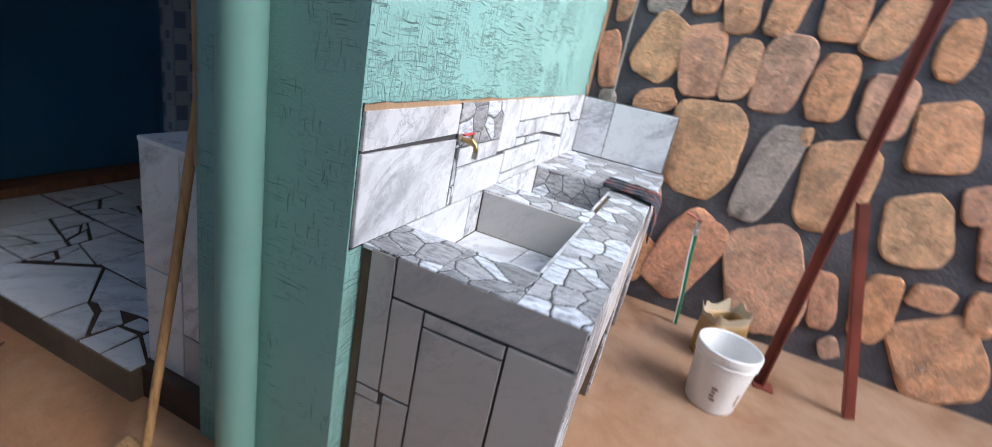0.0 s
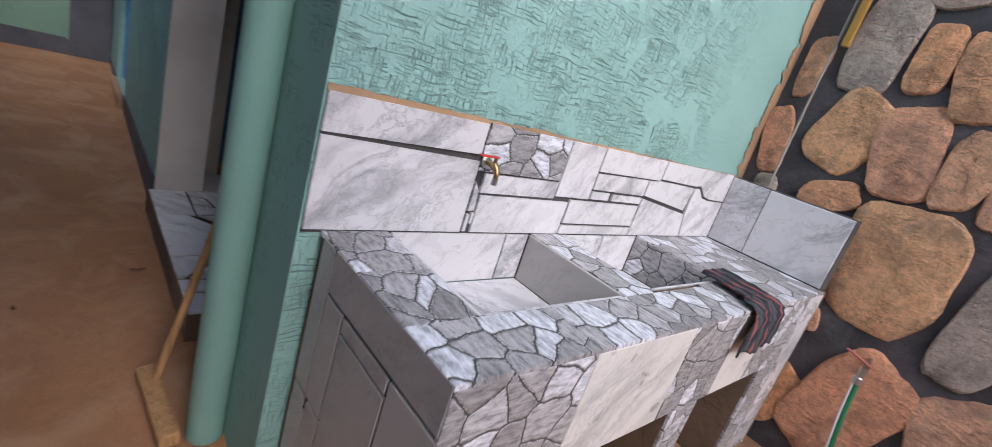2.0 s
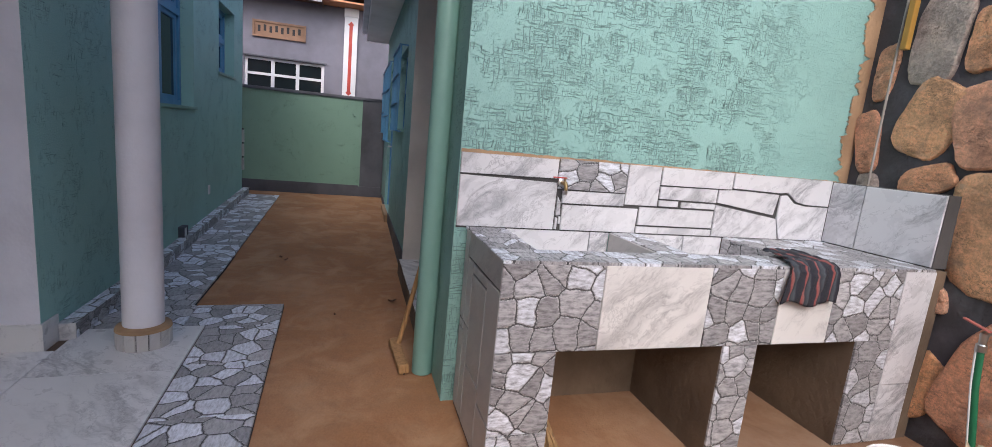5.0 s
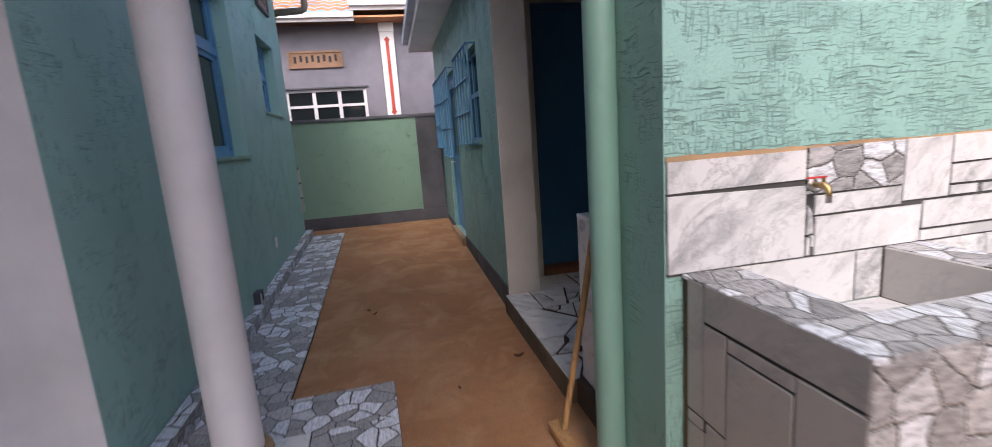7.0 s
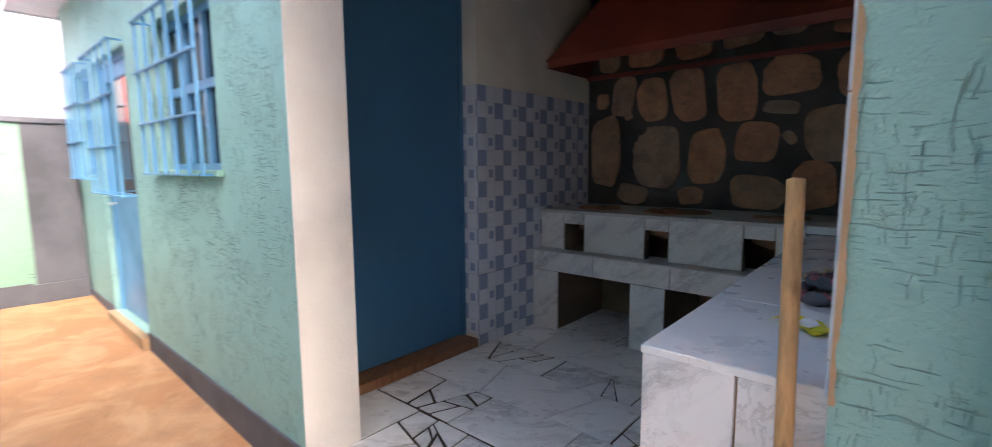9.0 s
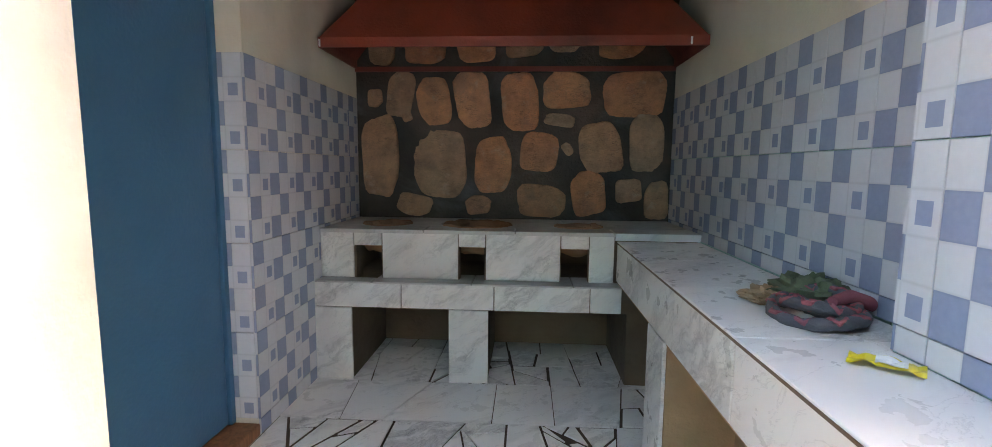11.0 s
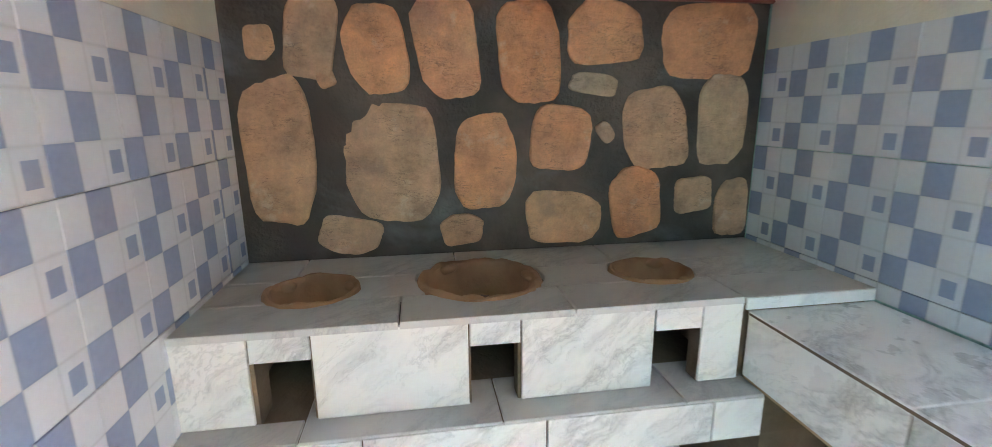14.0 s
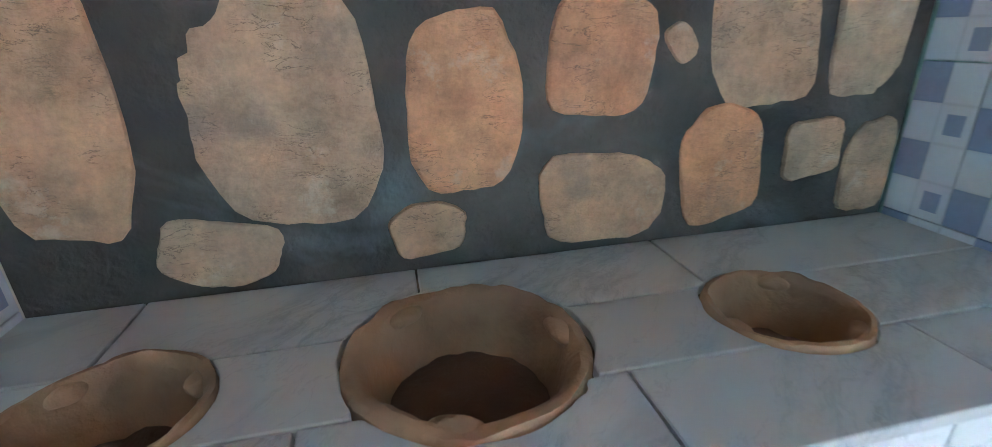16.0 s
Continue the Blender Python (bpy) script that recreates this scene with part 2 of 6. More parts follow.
def mortar_mat(name, tint):
    a = Mat(name, 0.8)
    v = a.coords()
    n1, n2 = a.noise(v, 3.0, 5.0), a.noise(v, 45.0, 5.0)
    col = a.ramp(n1, [(0.3, tuple(c * 0.45 for c in tint)), (0.5, tint), (0.72, tuple(c * 2.2 for c in tint))])
    smear = a.ramp(a.noise(v, 2.1, 4.0, 0.6, 0.8), [(0.56, 0.0), (0.70, 1.0)])
    col = a.mix(a.math("MULTIPLY", smear, 0.6), col, (0.135, 0.155, 0.155))
    return a.out(col, a.ramp(n1, [(0.3, 0.6), (0.7, 0.95)]), n2, 0.008)


def earth_mat():
    """Trodden red-brown screed with scuffs and dust."""
    a = Mat("brown_screed", 0.85)
    v = a.coords()
    n1, n2, n3 = a.noise(v, 0.9, 6.0), a.noise(v, 9.0, 6.0, 0.65), a.noise(v, 90.0, 4.0)
    col = a.ramp(n1, [(0.3, (0.30, 0.140, 0.060)), (0.5, (0.37, 0.180, 0.080)), (0.7, (0.43, 0.230, 0.115))])
    col = a.mix(0.55, col, a.ramp(n2, [(0.3, 0.72), (0.5, 0.98), (0.7, 1.12)]), "MULTIPLY")
    col = a.mix(0.35, col, a.ramp(n3, [(0.3, 0.75), (0.65, 1.1)]), "MULTIPLY")
    dust = a.ramp(a.noise(v, 3.3, 6.0, 0.62, 0.6), [(0.46, 0.0), (0.66, 1.0)])
    col = a.mix(a.math("MULTIPLY", dust, 0.5), col, (0.54, 0.34, 0.19))
    p = a.node("SeparateXYZ")
    a.link(v, p.inputs[0])
    yard = a.math("MULTIPLY", a.ramp(a.math("ADD", a.math("MULTIPLY", p.outputs[1], 0.3), a.math("MULTIPLY", n2, 0.3)), [(0.55, 0.0), (0.85, 1.0)]), 0.7)
    pale = a.ramp(a.noise(v, 2.6, 7.0, 0.68, 0.4), [(0.34, (0.19, 0.105, 0.058)), (0.48, (0.28, 0.18, 0.115)), (0.66, (0.35, 0.25, 0.175))])
    col = a.mix(yard, col, pale)
    return a.out(col, a.ramp(n2, [(0.3, 0.7), (0.7, 0.95)]), a.math("ADD", n2, a.math("MULTIPLY", n3, 0.4)), 0.008)


def wood_mat(name, colour):
    a = Mat(name, 0.65)
    n = a.noise(a.coords((18, 18, 2.0)), 3.0, 6.0, 0.6, 1.0)
    col = a.ramp(n, [(0.3, tuple(c * 0.55 for c in colour)), (0.5, colour), (0.7, tuple(c * 1.25 for c in colour))])
    return a.out(col, 0.65, n, 0.002)


def cloth_mat(name, bands):
    """Woven cloth; bands: colour stops across its width (v of the local y)."""
    a = Mat(name, 0.9)
    p = a.node("SeparateXYZ")
    a.link(a.coords(), p.inputs[0])
    f = a.math("FRACT", a.math("MULTIPLY", p.outputs[1], 14.0))
    col = a.ramp(f, bands)
    n = a.noise(a.coords(), 220.0, 3.0)
    return a.out(a.mix(0.5, col, a.ramp(n, [(0.3, 0.6), (0.7, 1.2)]), "MULTIPLY"), 0.9, n, 0.002)


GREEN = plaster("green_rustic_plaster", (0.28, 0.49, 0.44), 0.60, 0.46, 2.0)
# One green paint: wall-end copy kept darker, house copy lightened, in place of light.
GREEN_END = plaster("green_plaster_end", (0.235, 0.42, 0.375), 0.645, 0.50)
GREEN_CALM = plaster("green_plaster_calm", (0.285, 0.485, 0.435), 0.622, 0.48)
GREEN_LIGHTENED = plaster("green_plaster_lightened", (0.32, 0.545, 0.49), 0.64, 0.53)
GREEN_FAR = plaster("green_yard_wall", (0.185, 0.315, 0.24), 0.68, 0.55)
MARBLE = marble("marble_tile")
MARBLE_SOFT = marble("soft_marble_tile", (0.75, 0.745, 0.735), (0.27, 0.27, 0.275), 0.24, 0.7)
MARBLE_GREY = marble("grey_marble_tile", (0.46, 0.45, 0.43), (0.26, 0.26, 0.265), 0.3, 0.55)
MARBLE_HEARTH = marble("dusty_hearth_tile", (0.50, 0.485, 0.465), (0.29, 0.285, 0.28), 0.36, 0.7)
MARBLE_CREAM = marble("cream_marble_tile", (0.70, 0.69, 0.66), (0.27, 0.265, 0.265), 0.25, 0.65)
FLAG = flag_print("flagstone_tile", 10.5, 0.75)
FLAG_PATH = flag_print("outdoor_flagstone_tile", 9.5, 0.60, 0.5, 1.18)
CHECK = check_print()
STONE = stone_mat("sandstone", [(0.0, (0.74, 0.38, 0.205)), (0.18, (0.76, 0.47, 0.26)), (0.34, (0.70, 0.34, 0.195)), (0.5, (0.67, 0.44, 0.31)), (0.66, (0.80, 0.40, 0.18)), (0.82, (0.64, 0.42, 0.31)), (0.93, (0.47, 0.405, 0.355)), (1.0, (0.50, 0.43, 0.375))])
STONE_ORANGE = stone_mat("dark_orange_sandstone", [(0.0, (0.54, 0.25, 0.135)), (0.4, (0.50, 0.24, 0.14)), (0.7, (0.56, 0.28, 0.155)), (1.0, (0.50, 0.265, 0.165))], 0.45)
STONE_DRAB = stone_mat("dark_grey_brown_sandstone", [(0.0, (0.45, 0.275, 0.175)), (0.4, (0.46, 0.26, 0.16)), (0.7, (0.39, 0.28, 0.20)), (1.0, (0.47, 0.285, 0.185))], 0.45)
MORTAR = mortar_mat("dark_mortar", (0.062, 0.058, 0.062))
MORTAR_KITCHEN = mortar_mat("dark_brown_mortar", (0.056, 0.045, 0.038))
EARTH = earth_mat()
LILAC = painted("lilac_grey_paint", (0.78, 0.765, 0.79), 0.55, 0.08)
CREAM = painted("cream_wall_paint", (0.66, 0.62, 0.52), 0.6, 0.10)
PIER = painted("white_pier_paint", (0.62, 0.59, 0.545), 0.6, 0.10)
BLUE = painted("blue_gloss_paint", (0.036, 0.130, 0.235), 0.45, 0.015)
BLUE_BRIGHT = painted("blue_steel_paint", (0.10, 0.29, 0.50), 0.4, 0.12)
BLUE_DOOR = painted("deep_blue_steel_paint", (0.062, 0.19, 0.36), 0.38, 0.10)
PLINTH = painted("dark_grey_paint", (0.085, 0.088, 0.105), 0.6, 0.2)
NEIGHBOUR = painted("violet_grey_wall", (0.20, 0.195, 0.235), 0.7, 0.10)
WHITE = painted("white_paint", (0.78, 0.78, 0.80), 0.45, 0.06)
PIPE = painted("green_pipe_paint", (0.20, 0.365, 0.31), 0.42, 0.08, 30.0, 0.001)
RED = painted("red_oxide_paint", (0.235, 0.043, 0.023), 0.5, 0.28)
RUST = painted("red_brown_steel", (0.24, 0.055, 0.035), 0.55, 0.25)
GROUT = painted("brown_grout", (0.13, 0.085, 0.055), 0.9, 0.25)
GROUT_FLOOR = painted("floor_grout", (0.07, 0.042, 0.026), 0.9, 0.3)
GROUT_DARK = painted("grey_grout", (0.075, 0.072, 0.07), 0.9, 0.2)
CEMENT = painted("brown_cement_render", (0.16, 0.112, 0.072), 0.9, 0.22, 25.0, 0.008)
RENDER = painted("brown_wall_render", (0.27, 0.19, 0.125), 0.9, 0.22, 25.0, 0.006)
BARE = painted("bare_brown_plaster", (0.42, 0.27, 0.15), 0.9, 0.2, 30.0, 0.006)
CLAY = painted("fired_clay", (0.37, 0.20, 0.11), 0.85, 0.28, 40.0, 0.006)
SOOT = painted("ash_and_soot", (0.125, 0.062, 0.036), 0.95, 0.3, 30.0, 0.01)
ROOF = painted("orange_clay_tile", (0.62, 0.30, 0.15), 0.75, 0.18, 20.0, 0.006)
SHEET = painted("roof_sheet", (0.30, 0.32, 0.34), 0.5, 0.1)
BRONZE = painted("bronze_vent_block", (0.30, 0.17, 0.10), 0.6, 0.2)
GLASS = Mat("window_glass", 0.06).out((0.012, 0.016, 0.018))
BRASS = Mat("worn_brass", 0.3, 1.0).out((0.42, 0.30, 0.14))
CHROME = Mat("dull_chrome", 0.28, 1.0).out((0.55, 0.54, 0.52))
RED_PLASTIC = painted("red_lever_plastic", (0.55, 0.05, 0.04), 0.4)
WHITE_PLASTIC = painted("white_plastic", (0.78, 0.78, 0.77), 0.35, 0.06)
GREEN_HOSE = painted("green_hose_rubber", (0.02, 0.16, 0.07), 0.4)
YELLOW_CAN = painted("yellowed_plastic", (0.42, 0.25, 0.085), 0.4, 0.2)
BLACK = painted("black_rubber", (0.015, 0.015, 0.017), 0.6)
SILL_WOOD = wood_mat("brown_sill_wood", (0.22, 0.10, 0.045))
DARK_WOOD = wood_mat("dark_red_brown_wood", (0.15, 0.065, 0.032))
STRAW = wood_mat("broom_straw", (0.34, 0.21, 0.09))
PINE = wood_mat("worn_pine", (0.42, 0.24, 0.10))
CLOTH_DARK = cloth_mat("striped_dark_cloth", [(0.0, (0.02, 0.022, 0.028)), (0.35, (0.03, 0.03, 0.04)), (0.42, (0.28, 0.07, 0.06)), (0.52, (0.22, 0.10, 0.09)), (0.58, (0.03, 0.035, 0.045)), (0.8, (0.07, 0.08, 0.09)), (0.9, (0.02, 0.02, 0.03))])
CLOTH_GREEN = cloth_mat("olive_green_cloth", [(0.0, (0.07, 0.10, 0.055)), (0.6, (0.11, 0.14, 0.08)), (1.0, (0.08, 0.10, 0.06))])
CLOTH_TAN = cloth_mat("tan_cloth", [(0.0, (0.32, 0.22, 0.13)), (1.0, (0.38, 0.27, 0.17))])
YELLOW = painted("yellow_wrapper", (0.75, 0.60, 0.04), 0.35)


# ---- shape helpers ----
def thing(name, label, category, at=None, group="", kind=""):
    ob = new(name)
    ob.empty_display_size = 0.1
    if at is not None:
        ob.matrix_basis = at
    return tagged(ob, label, category, group, kind)


def link_mesh(name, me, material, parent=None, label="", at=None):
    ob = new(name, me)
    if material is not None and not me.materials:
        me.materials.append(material)
    if parent is not None:
        ob.parent = parent
    if at is not None:
        ob.matrix_basis = at
    if label:
        ob["label"] = label
    return ob


def part(name, bm, material, parent=None, label="", at=None, smooth=False):
    bmesh.ops.recalc_face_normals(bm, faces=bm.faces)
    me = bpy.data.meshes.new(name)
    bm.to_mesh(me)
    bm.free()
    if smooth:
        me.shade_smooth()
        me.set_sharp_from_angle(angle=radians(40))
    return link_mesh(name, me, material, parent, label, at)


def structure(name, bm, material, label="", at=None, parent=None):
    return tagged(part(name, bm, material, parent, label, at), kind="structure")


def boxes(*list_of, bevel=0.0):
    """One bmesh of boxes (x0, x1, y0, y1, z0, z1)."""
    bm = bmesh.new()
    for x0, x1, y0, y1, z0, z1 in list_of:
        m = Matrix.LocRotScale(((x0 + x1) / 2, (y0 + y1) / 2, (z0 + z1) / 2), None, (abs(x1 - x0), abs(y1 - y0), abs(z1 - z0)))
        bmesh.ops.create_cube(bm, size=1, matrix=m)
    if bevel:
        bmesh.ops.bevel(bm, geom=bm.edges[:], offset=bevel, segments=2, affect="EDGES", profile=0.6)
    return bm


def wall_with_holes(u0, u1, v0, v1, n0, n1, holes, bm=None):
    """Boxes (u, n, v) that fill a wall but for its openings (u0, u1, v0, v1)."""
    us = sorted({u0, u1, *[h[0] for h in holes], *[h[1] for h in holes]})
    vs = sorted({v0, v1, *[h[2] for h in holes], *[h[3] for h in holes]})
    us, vs = [u for u in us if u0 <= u <= u1], [v for v in vs if v0 <= v <= v1]
    bm = bm or bmesh.new()
    grid = {}

    def vert(i, j, k):
        if (i, j, k) not in grid:
            grid[i, j, k] = bm.verts.new((us[i], (n0, n1)[k], vs[j]))
        return grid[i, j, k]

    def solid(i, j):
        if not (0 <= i < len(us) - 1 and 0 <= j < len(vs) - 1):
            return False
        u, v = (us[i] + us[i + 1]) / 2, (vs[j] + vs[j + 1]) / 2
        return not any(h[0] < u < h[1] and h[2] < v < h[3] for h in holes)

    for i in range(len(us) - 1):
        for j in range(len(vs) - 1):
            if not solid(i, j):
                continue
            for k in (0, 1):
                bm.faces.new([vert(i, j, k), vert(i + 1, j, k), vert(i + 1, j + 1, k), vert(i, j + 1, k)])
            for (a, b), (p, q) in (((i - 1, j), ((i, j), (i, j + 1))), ((i + 1, j), ((i + 1, j), (i + 1, j + 1))), ((i, j - 1), ((i, j), (i + 1, j))), ((i, j + 1), ((i, j + 1), (i + 1, j + 1)))):
                if not solid(a, b):
                    bm.faces.new([vert(*p, 0), vert(*q, 0), vert(*q, 1), vert(*p, 1)])
    return bm


def turned(profile, n=28, bm=None, centre=(0, 0)):
    """Lathe: profile of (radius, z) round the z axis; a radius of 0 closes it."""
    bm = bm or bmesh.new()
    rings = []
    for r, z in profile:
        if r <= 0:
            rings.append([bm.verts.new((centre[0], centre[1], z))])
        else:
            rings.append([bm.verts.new((centre[0] + r * math.cos(2 * math.pi * i / n), centre[1] + r * math.sin(2 * math.pi * i / n), z)) for i in range(n)])
    for a, b in zip(rings, rings[1:]):
        for i in range(n):
            j = (i + 1) % n
            f = [a[i % len(a)], a[j % len(a)], b[j % len(b)], b[i % len(b)]]
            f = list(dict.fromkeys(f))
            if len(f) > 2:
                bm.faces.new(f)
    return bm


def tube(points, r, n=10, bm=None):
    """A round rod or hose along points."""
    bm = bm or bmesh.new()
    pts = [Vector(p) for p in points]
    rings = []
    side = None
    for i, p in enumerate(pts):
        d = (pts[min(i + 1, len(pts) - 1)] - pts[max(i - 1, 0)]).normalized()
        if side is None:
            side = d.orthogonal().normalized()
        side = (side - d * side.dot(d)).normalized()
        up = d.cross(side)
        rr = r[i] if isinstance(r, (list, tuple)) else r
        rings.append([bm.verts.new(p + rr * (math.cos(2 * math.pi * k / n) * side + math.sin(2 * math.pi * k / n) * up)) for k in range(n)])
    for a, b in zip(rings, rings[1:]):
        for i in range(n):
            bm.faces.new([a[i], a[(i + 1) % n], b[(i + 1) % n], b[i]])
    bm.faces.new(rings[0][::-1])
    bm.faces.new(rings[-1])
    return bm


def bar(a, b, w, t, bm=None):
    """A straight bar of section w by t from a to b."""
    bm = bm or bmesh.new()
    a, b = Vector(a), Vector(b)
    d = b - a
    q = d.to_track_quat("Z", "Y").to_matrix().to_4x4()
    m = Matrix.Translation((a + b) / 2) @ q @ Matrix.Diagonal((w, t, d.length, 1))
    bmesh.ops.create_cube(bm, size=1, matrix=m)
    return bm


def plane_at(origin, facing):
    """The frame of a surface: local x along it, local y up it (or north on a floor), local z out of it."""
    u, v = {"+x": ((0, 1, 0), (0, 0, 1)), "-x": ((0, -1, 0), (0, 0, 1)), "+y": ((-1, 0, 0), (0, 0, 1)), "-y": ((1, 0, 0), (0, 0, 1)), "up": ((1, 0, 0), (0, 1, 0))}[facing]
    u, v = Vector(u), Vector(v)
    m = Matrix((u, v, u.cross(v))).transposed().to_4x4()
    m.translation = origin
    return m


def slab_mesh(name, poly, thick, edge=0.002):
    """A flat piece with a chamfered upper rim; poly counter-clockwise in its own plane."""
    c = sum((Vector(p) for p in poly), Vector((0, 0))) / len(poly)
    n = len(poly)
    low = [(p[0], p[1], -0.002) for p in poly]
    mid = [(p[0], p[1], thick - edge) for p in poly]
    top = []
    for p in poly:
        d = c - Vector(p)
        k = Vector(p) + d.normalized() * min(edge * 1.6, d.length * 0.3)
        top.append((k.x, k.y, thick))
    faces = [list(range(2 * n, 3 * n))]
    for i in range(n):
        j = (i + 1) % n
        faces += [[i, j, n + j, n + i], [n + i, n + j, 2 * n + j, 2 * n + i]]
    me = bpy.data.meshes.new(name)
    me.from_pydata(low + mid + top, [], faces)
    return me


def piece(name, poly, m, thick, material, parent, label=""):
    """A cut tile or slab: an object of its own whose origin lies in its middle."""
    cx, cy = sum(p[0] for p in poly) / len(poly), sum(p[1] for p in poly) / len(poly)
    me = slab_mesh(name, [(p[0] - cx, p[1] - cy) for p in poly], thick)
    return link_mesh(name, me, material, parent, label, m @ Matrix.Translation((cx, cy, 0)))


def rect(u0, u1, v0, v1, gap=0.0025):
    return [(u0 + gap, v0 + gap), (u1 - gap, v0 + gap), (u1 - gap, v1 - gap), (u0 + gap, v1 - gap)]


def split(poly, rng, smallest, out, turns=(0, 0, 0, 0.2, -0.2, 0.7, -0.6)):
    """Cut a polygon again and again along skew lines, as broken tiles are laid."""
    xs, ys = [p[0] for p in poly], [p[1] for p in poly]
    w, h = max(xs) - min(xs), max(ys) - min(ys)
    if max(w, h) < smallest * rng.uniform(0.8, 1.7) or len(out) > 400:
        out.append(poly)
        return
    c = (sum(xs) / len(xs) + rng.uniform(-0.12, 0.12) * w, sum(ys) / len(ys) + rng.uniform(-0.12, 0.12) * h)
    ang = (math.pi / 2 if w > h else 0) + rng.choice(turns) * rng.uniform(0.4, 1)
    d = (math.cos(ang), math.sin(ang))
    sides = [], []
    for i, p in enumerate(poly):
        q = poly[(i + 1) % len(poly)]
        sp = (p[0] - c[0]) * d[1] - (p[1] - c[1]) * d[0]
        sq = (q[0] - c[0]) * d[1] - (q[1] - c[1]) * d[0]
        sides[sp > 0].append(p)
        if (sp > 0) != (sq > 0):
            k = sp / (sp - sq)
            x = (p[0] + (q[0] - p[0]) * k, p[1] + (q[1] - p[1]) * k)
            sides[0].append(x)
            sides[1].append(x)
    for s in sides:
        if len(s) > 2:
            split(s, rng, smallest, out, turns)


def shrunk(poly, gap):
    """The polygon with each side drawn in by gap."""
    n = len(poly)
    res = []
    for i in range(n):
        a, b, c = Vector(poly[i - 1]), Vector(poly[i]), Vector(poly[(i + 1) % n])
        e1, e2 = (b - a), (c - b)
        if e1.length < 1e-4 or e2.length < 1e-4:
            continue
        n1, n2 = Vector((-e1.y, e1.x)).normalized(), Vector((-e2.y, e2.x)).normalized()
        k = n1 + n2
        if k.length < 0.3:
            continue
        res.append(tuple(b + k.normalized() * min(gap / max(0.35, k.normalized().dot(n1)), 3 * gap)))
    return res


def stone_mesh(rng, a, b, turn, proud, corners=(0.98, 1.2), soften=2):
    """A hewn stone face: an uneven polygon that fills half-axes a and b, turned in the wall's plane."""
    n = 36
    cuts = [(i * math.pi / 2 + rng.uniform(-0.16, 0.16), rng.uniform(0.93, 1.0)) for i in range(4)]
    cuts += [((i + 0.5) * math.pi / 2 + rng.uniform(-0.3, 0.3), rng.uniform(*corners)) for i in range(4)]
    raw = [min(d / max(0.25, math.cos(2 * math.pi * i / n - p)) for p, d in cuts) for i in range(n)]
    for _ in range(soften):
        raw = [(raw[i - 1] + 2 * raw[i] + raw[(i + 1) % n]) / 4 for i in range(n)]
    raw = [r * rng.uniform(0.985, 1.015) for r in raw]
    ring = [(r * math.cos(2 * math.pi * i / n), r * math.sin(2 * math.pi * i / n)) for i, r in enumerate(raw)]
    lo_x, hi_x = min(p[0] for p in ring), max(p[0] for p in ring)
    lo_y, hi_y = min(p[1] for p in ring), max(p[1] for p in ring)
    ring = [((2 * x - lo_x - hi_x) / (hi_x - lo_x), (2 * y - lo_y - hi_y) / (hi_y - lo_y)) for x, y in ring]
    tilt = (rng.uniform(-0.05, 0.05), rng.uniform(-0.05, 0.05))
    verts, faces = [], []
    ct, st = math.cos(turn), math.sin(turn)
    layers = ((1.02, -0.03, 0, 0), (1.0, proud * 0.45, 0.010, 0.002), (0.955, proud * 0.9, 0.018, 0.003), (0.78, proud, 0.03, 0.004), (0.42, proud * 1.04, 0.05, 0.004))
    for scale, z, side, lift in layers:
        for x, y in ring:
            f = scale * (1 + rng.uniform(-side, side))
            x, y = a * x * f, b * y * f
            x, y = x * ct - y * st, x * st + y * ct
            verts.append((x, y, z + (rng.uniform(-lift, lift) * min(1, proud / 0.03) + tilt[0] * x + tilt[1] * y if z > 0 else 0)))
    m = len(layers)
    for j in range(m - 1):
        for i in range(n):
            q = (i + 1) % n
            faces.append([j * n + i, j * n + q, (j + 1) * n + q, (j + 1) * n + i])
    verts.append((0, 0, proud * 1.05))
    for i in range(n):
        faces.append([(m - 1) * n + i, (m - 1) * n + (i + 1) % n, m * n])
    me = bpy.data.meshes.new("stone")
    me.from_pydata(verts, [], faces)
    me.shade_smooth()
    me.set_sharp_from_angle(angle=radians(34))
    return me


def crumpled(rx, ry, rz, seed, rough=0.35, n=36):
    """A heap of cloth: a low mound with sharp folds, lying on z = 0."""
    bm = bmesh.new()
    bmesh.ops.create_uvsphere(bm, u_segments=n, v_segments=n // 2, radius=1)
    for v in bm.verts:
        p = v.co.copy()
        k = 1 + rough * (abs(noise.noise(p * 1.9 + Vector((seed, 0, 0)))) * 2 - 0.55) + rough * 0.5 * (abs(noise.noise(p * 4.5 + Vector((0, seed, 0)))) * 2 - 0.5)
        v.co = Vector((p.x * rx * k, p.y * ry * k, max(0.0, (p.z * 0.6 + 0.35) * rz * k)))
    return bm

# ---- ground ----
def ground_height(x):
    """Level in the yard, rising a little towards the end of the passage."""
    return 0.0 if x > -3 else 0.135 * min(1.0, (-3 - x) / 4.0)


def build_ground():
    xs = [-90, -40, -20, -12] + [-8 + 0.25 * i for i in range(73)] + [14, 20, 40, 90]
    ys = [-90, -40, -15, -6] + [-4 + 0.25 * i for i in range(37)] + [8, 15, 40, 90]
    bm = bmesh.new()
    rows = []
    for x in xs:
        rows.append([bm.verts.new((x, y, ground_height(x) + (0.006 * noise.noise(Vector((x * 2.1, y * 2.1, 0))) if abs(x) < 9 and abs(y) < 6 else 0) - (0.004 if x > -7 else 0))) for y in ys])
    for a, b in zip(rows, rows[1:]):
        for i in range(len(ys) - 1):
            bm.faces.new([a[i], b[i], b[i + 1], a[i + 1]])
    return structure("ground", bm, EARTH, "red-brown trodden screed floor of the yard and passage")


build_ground()

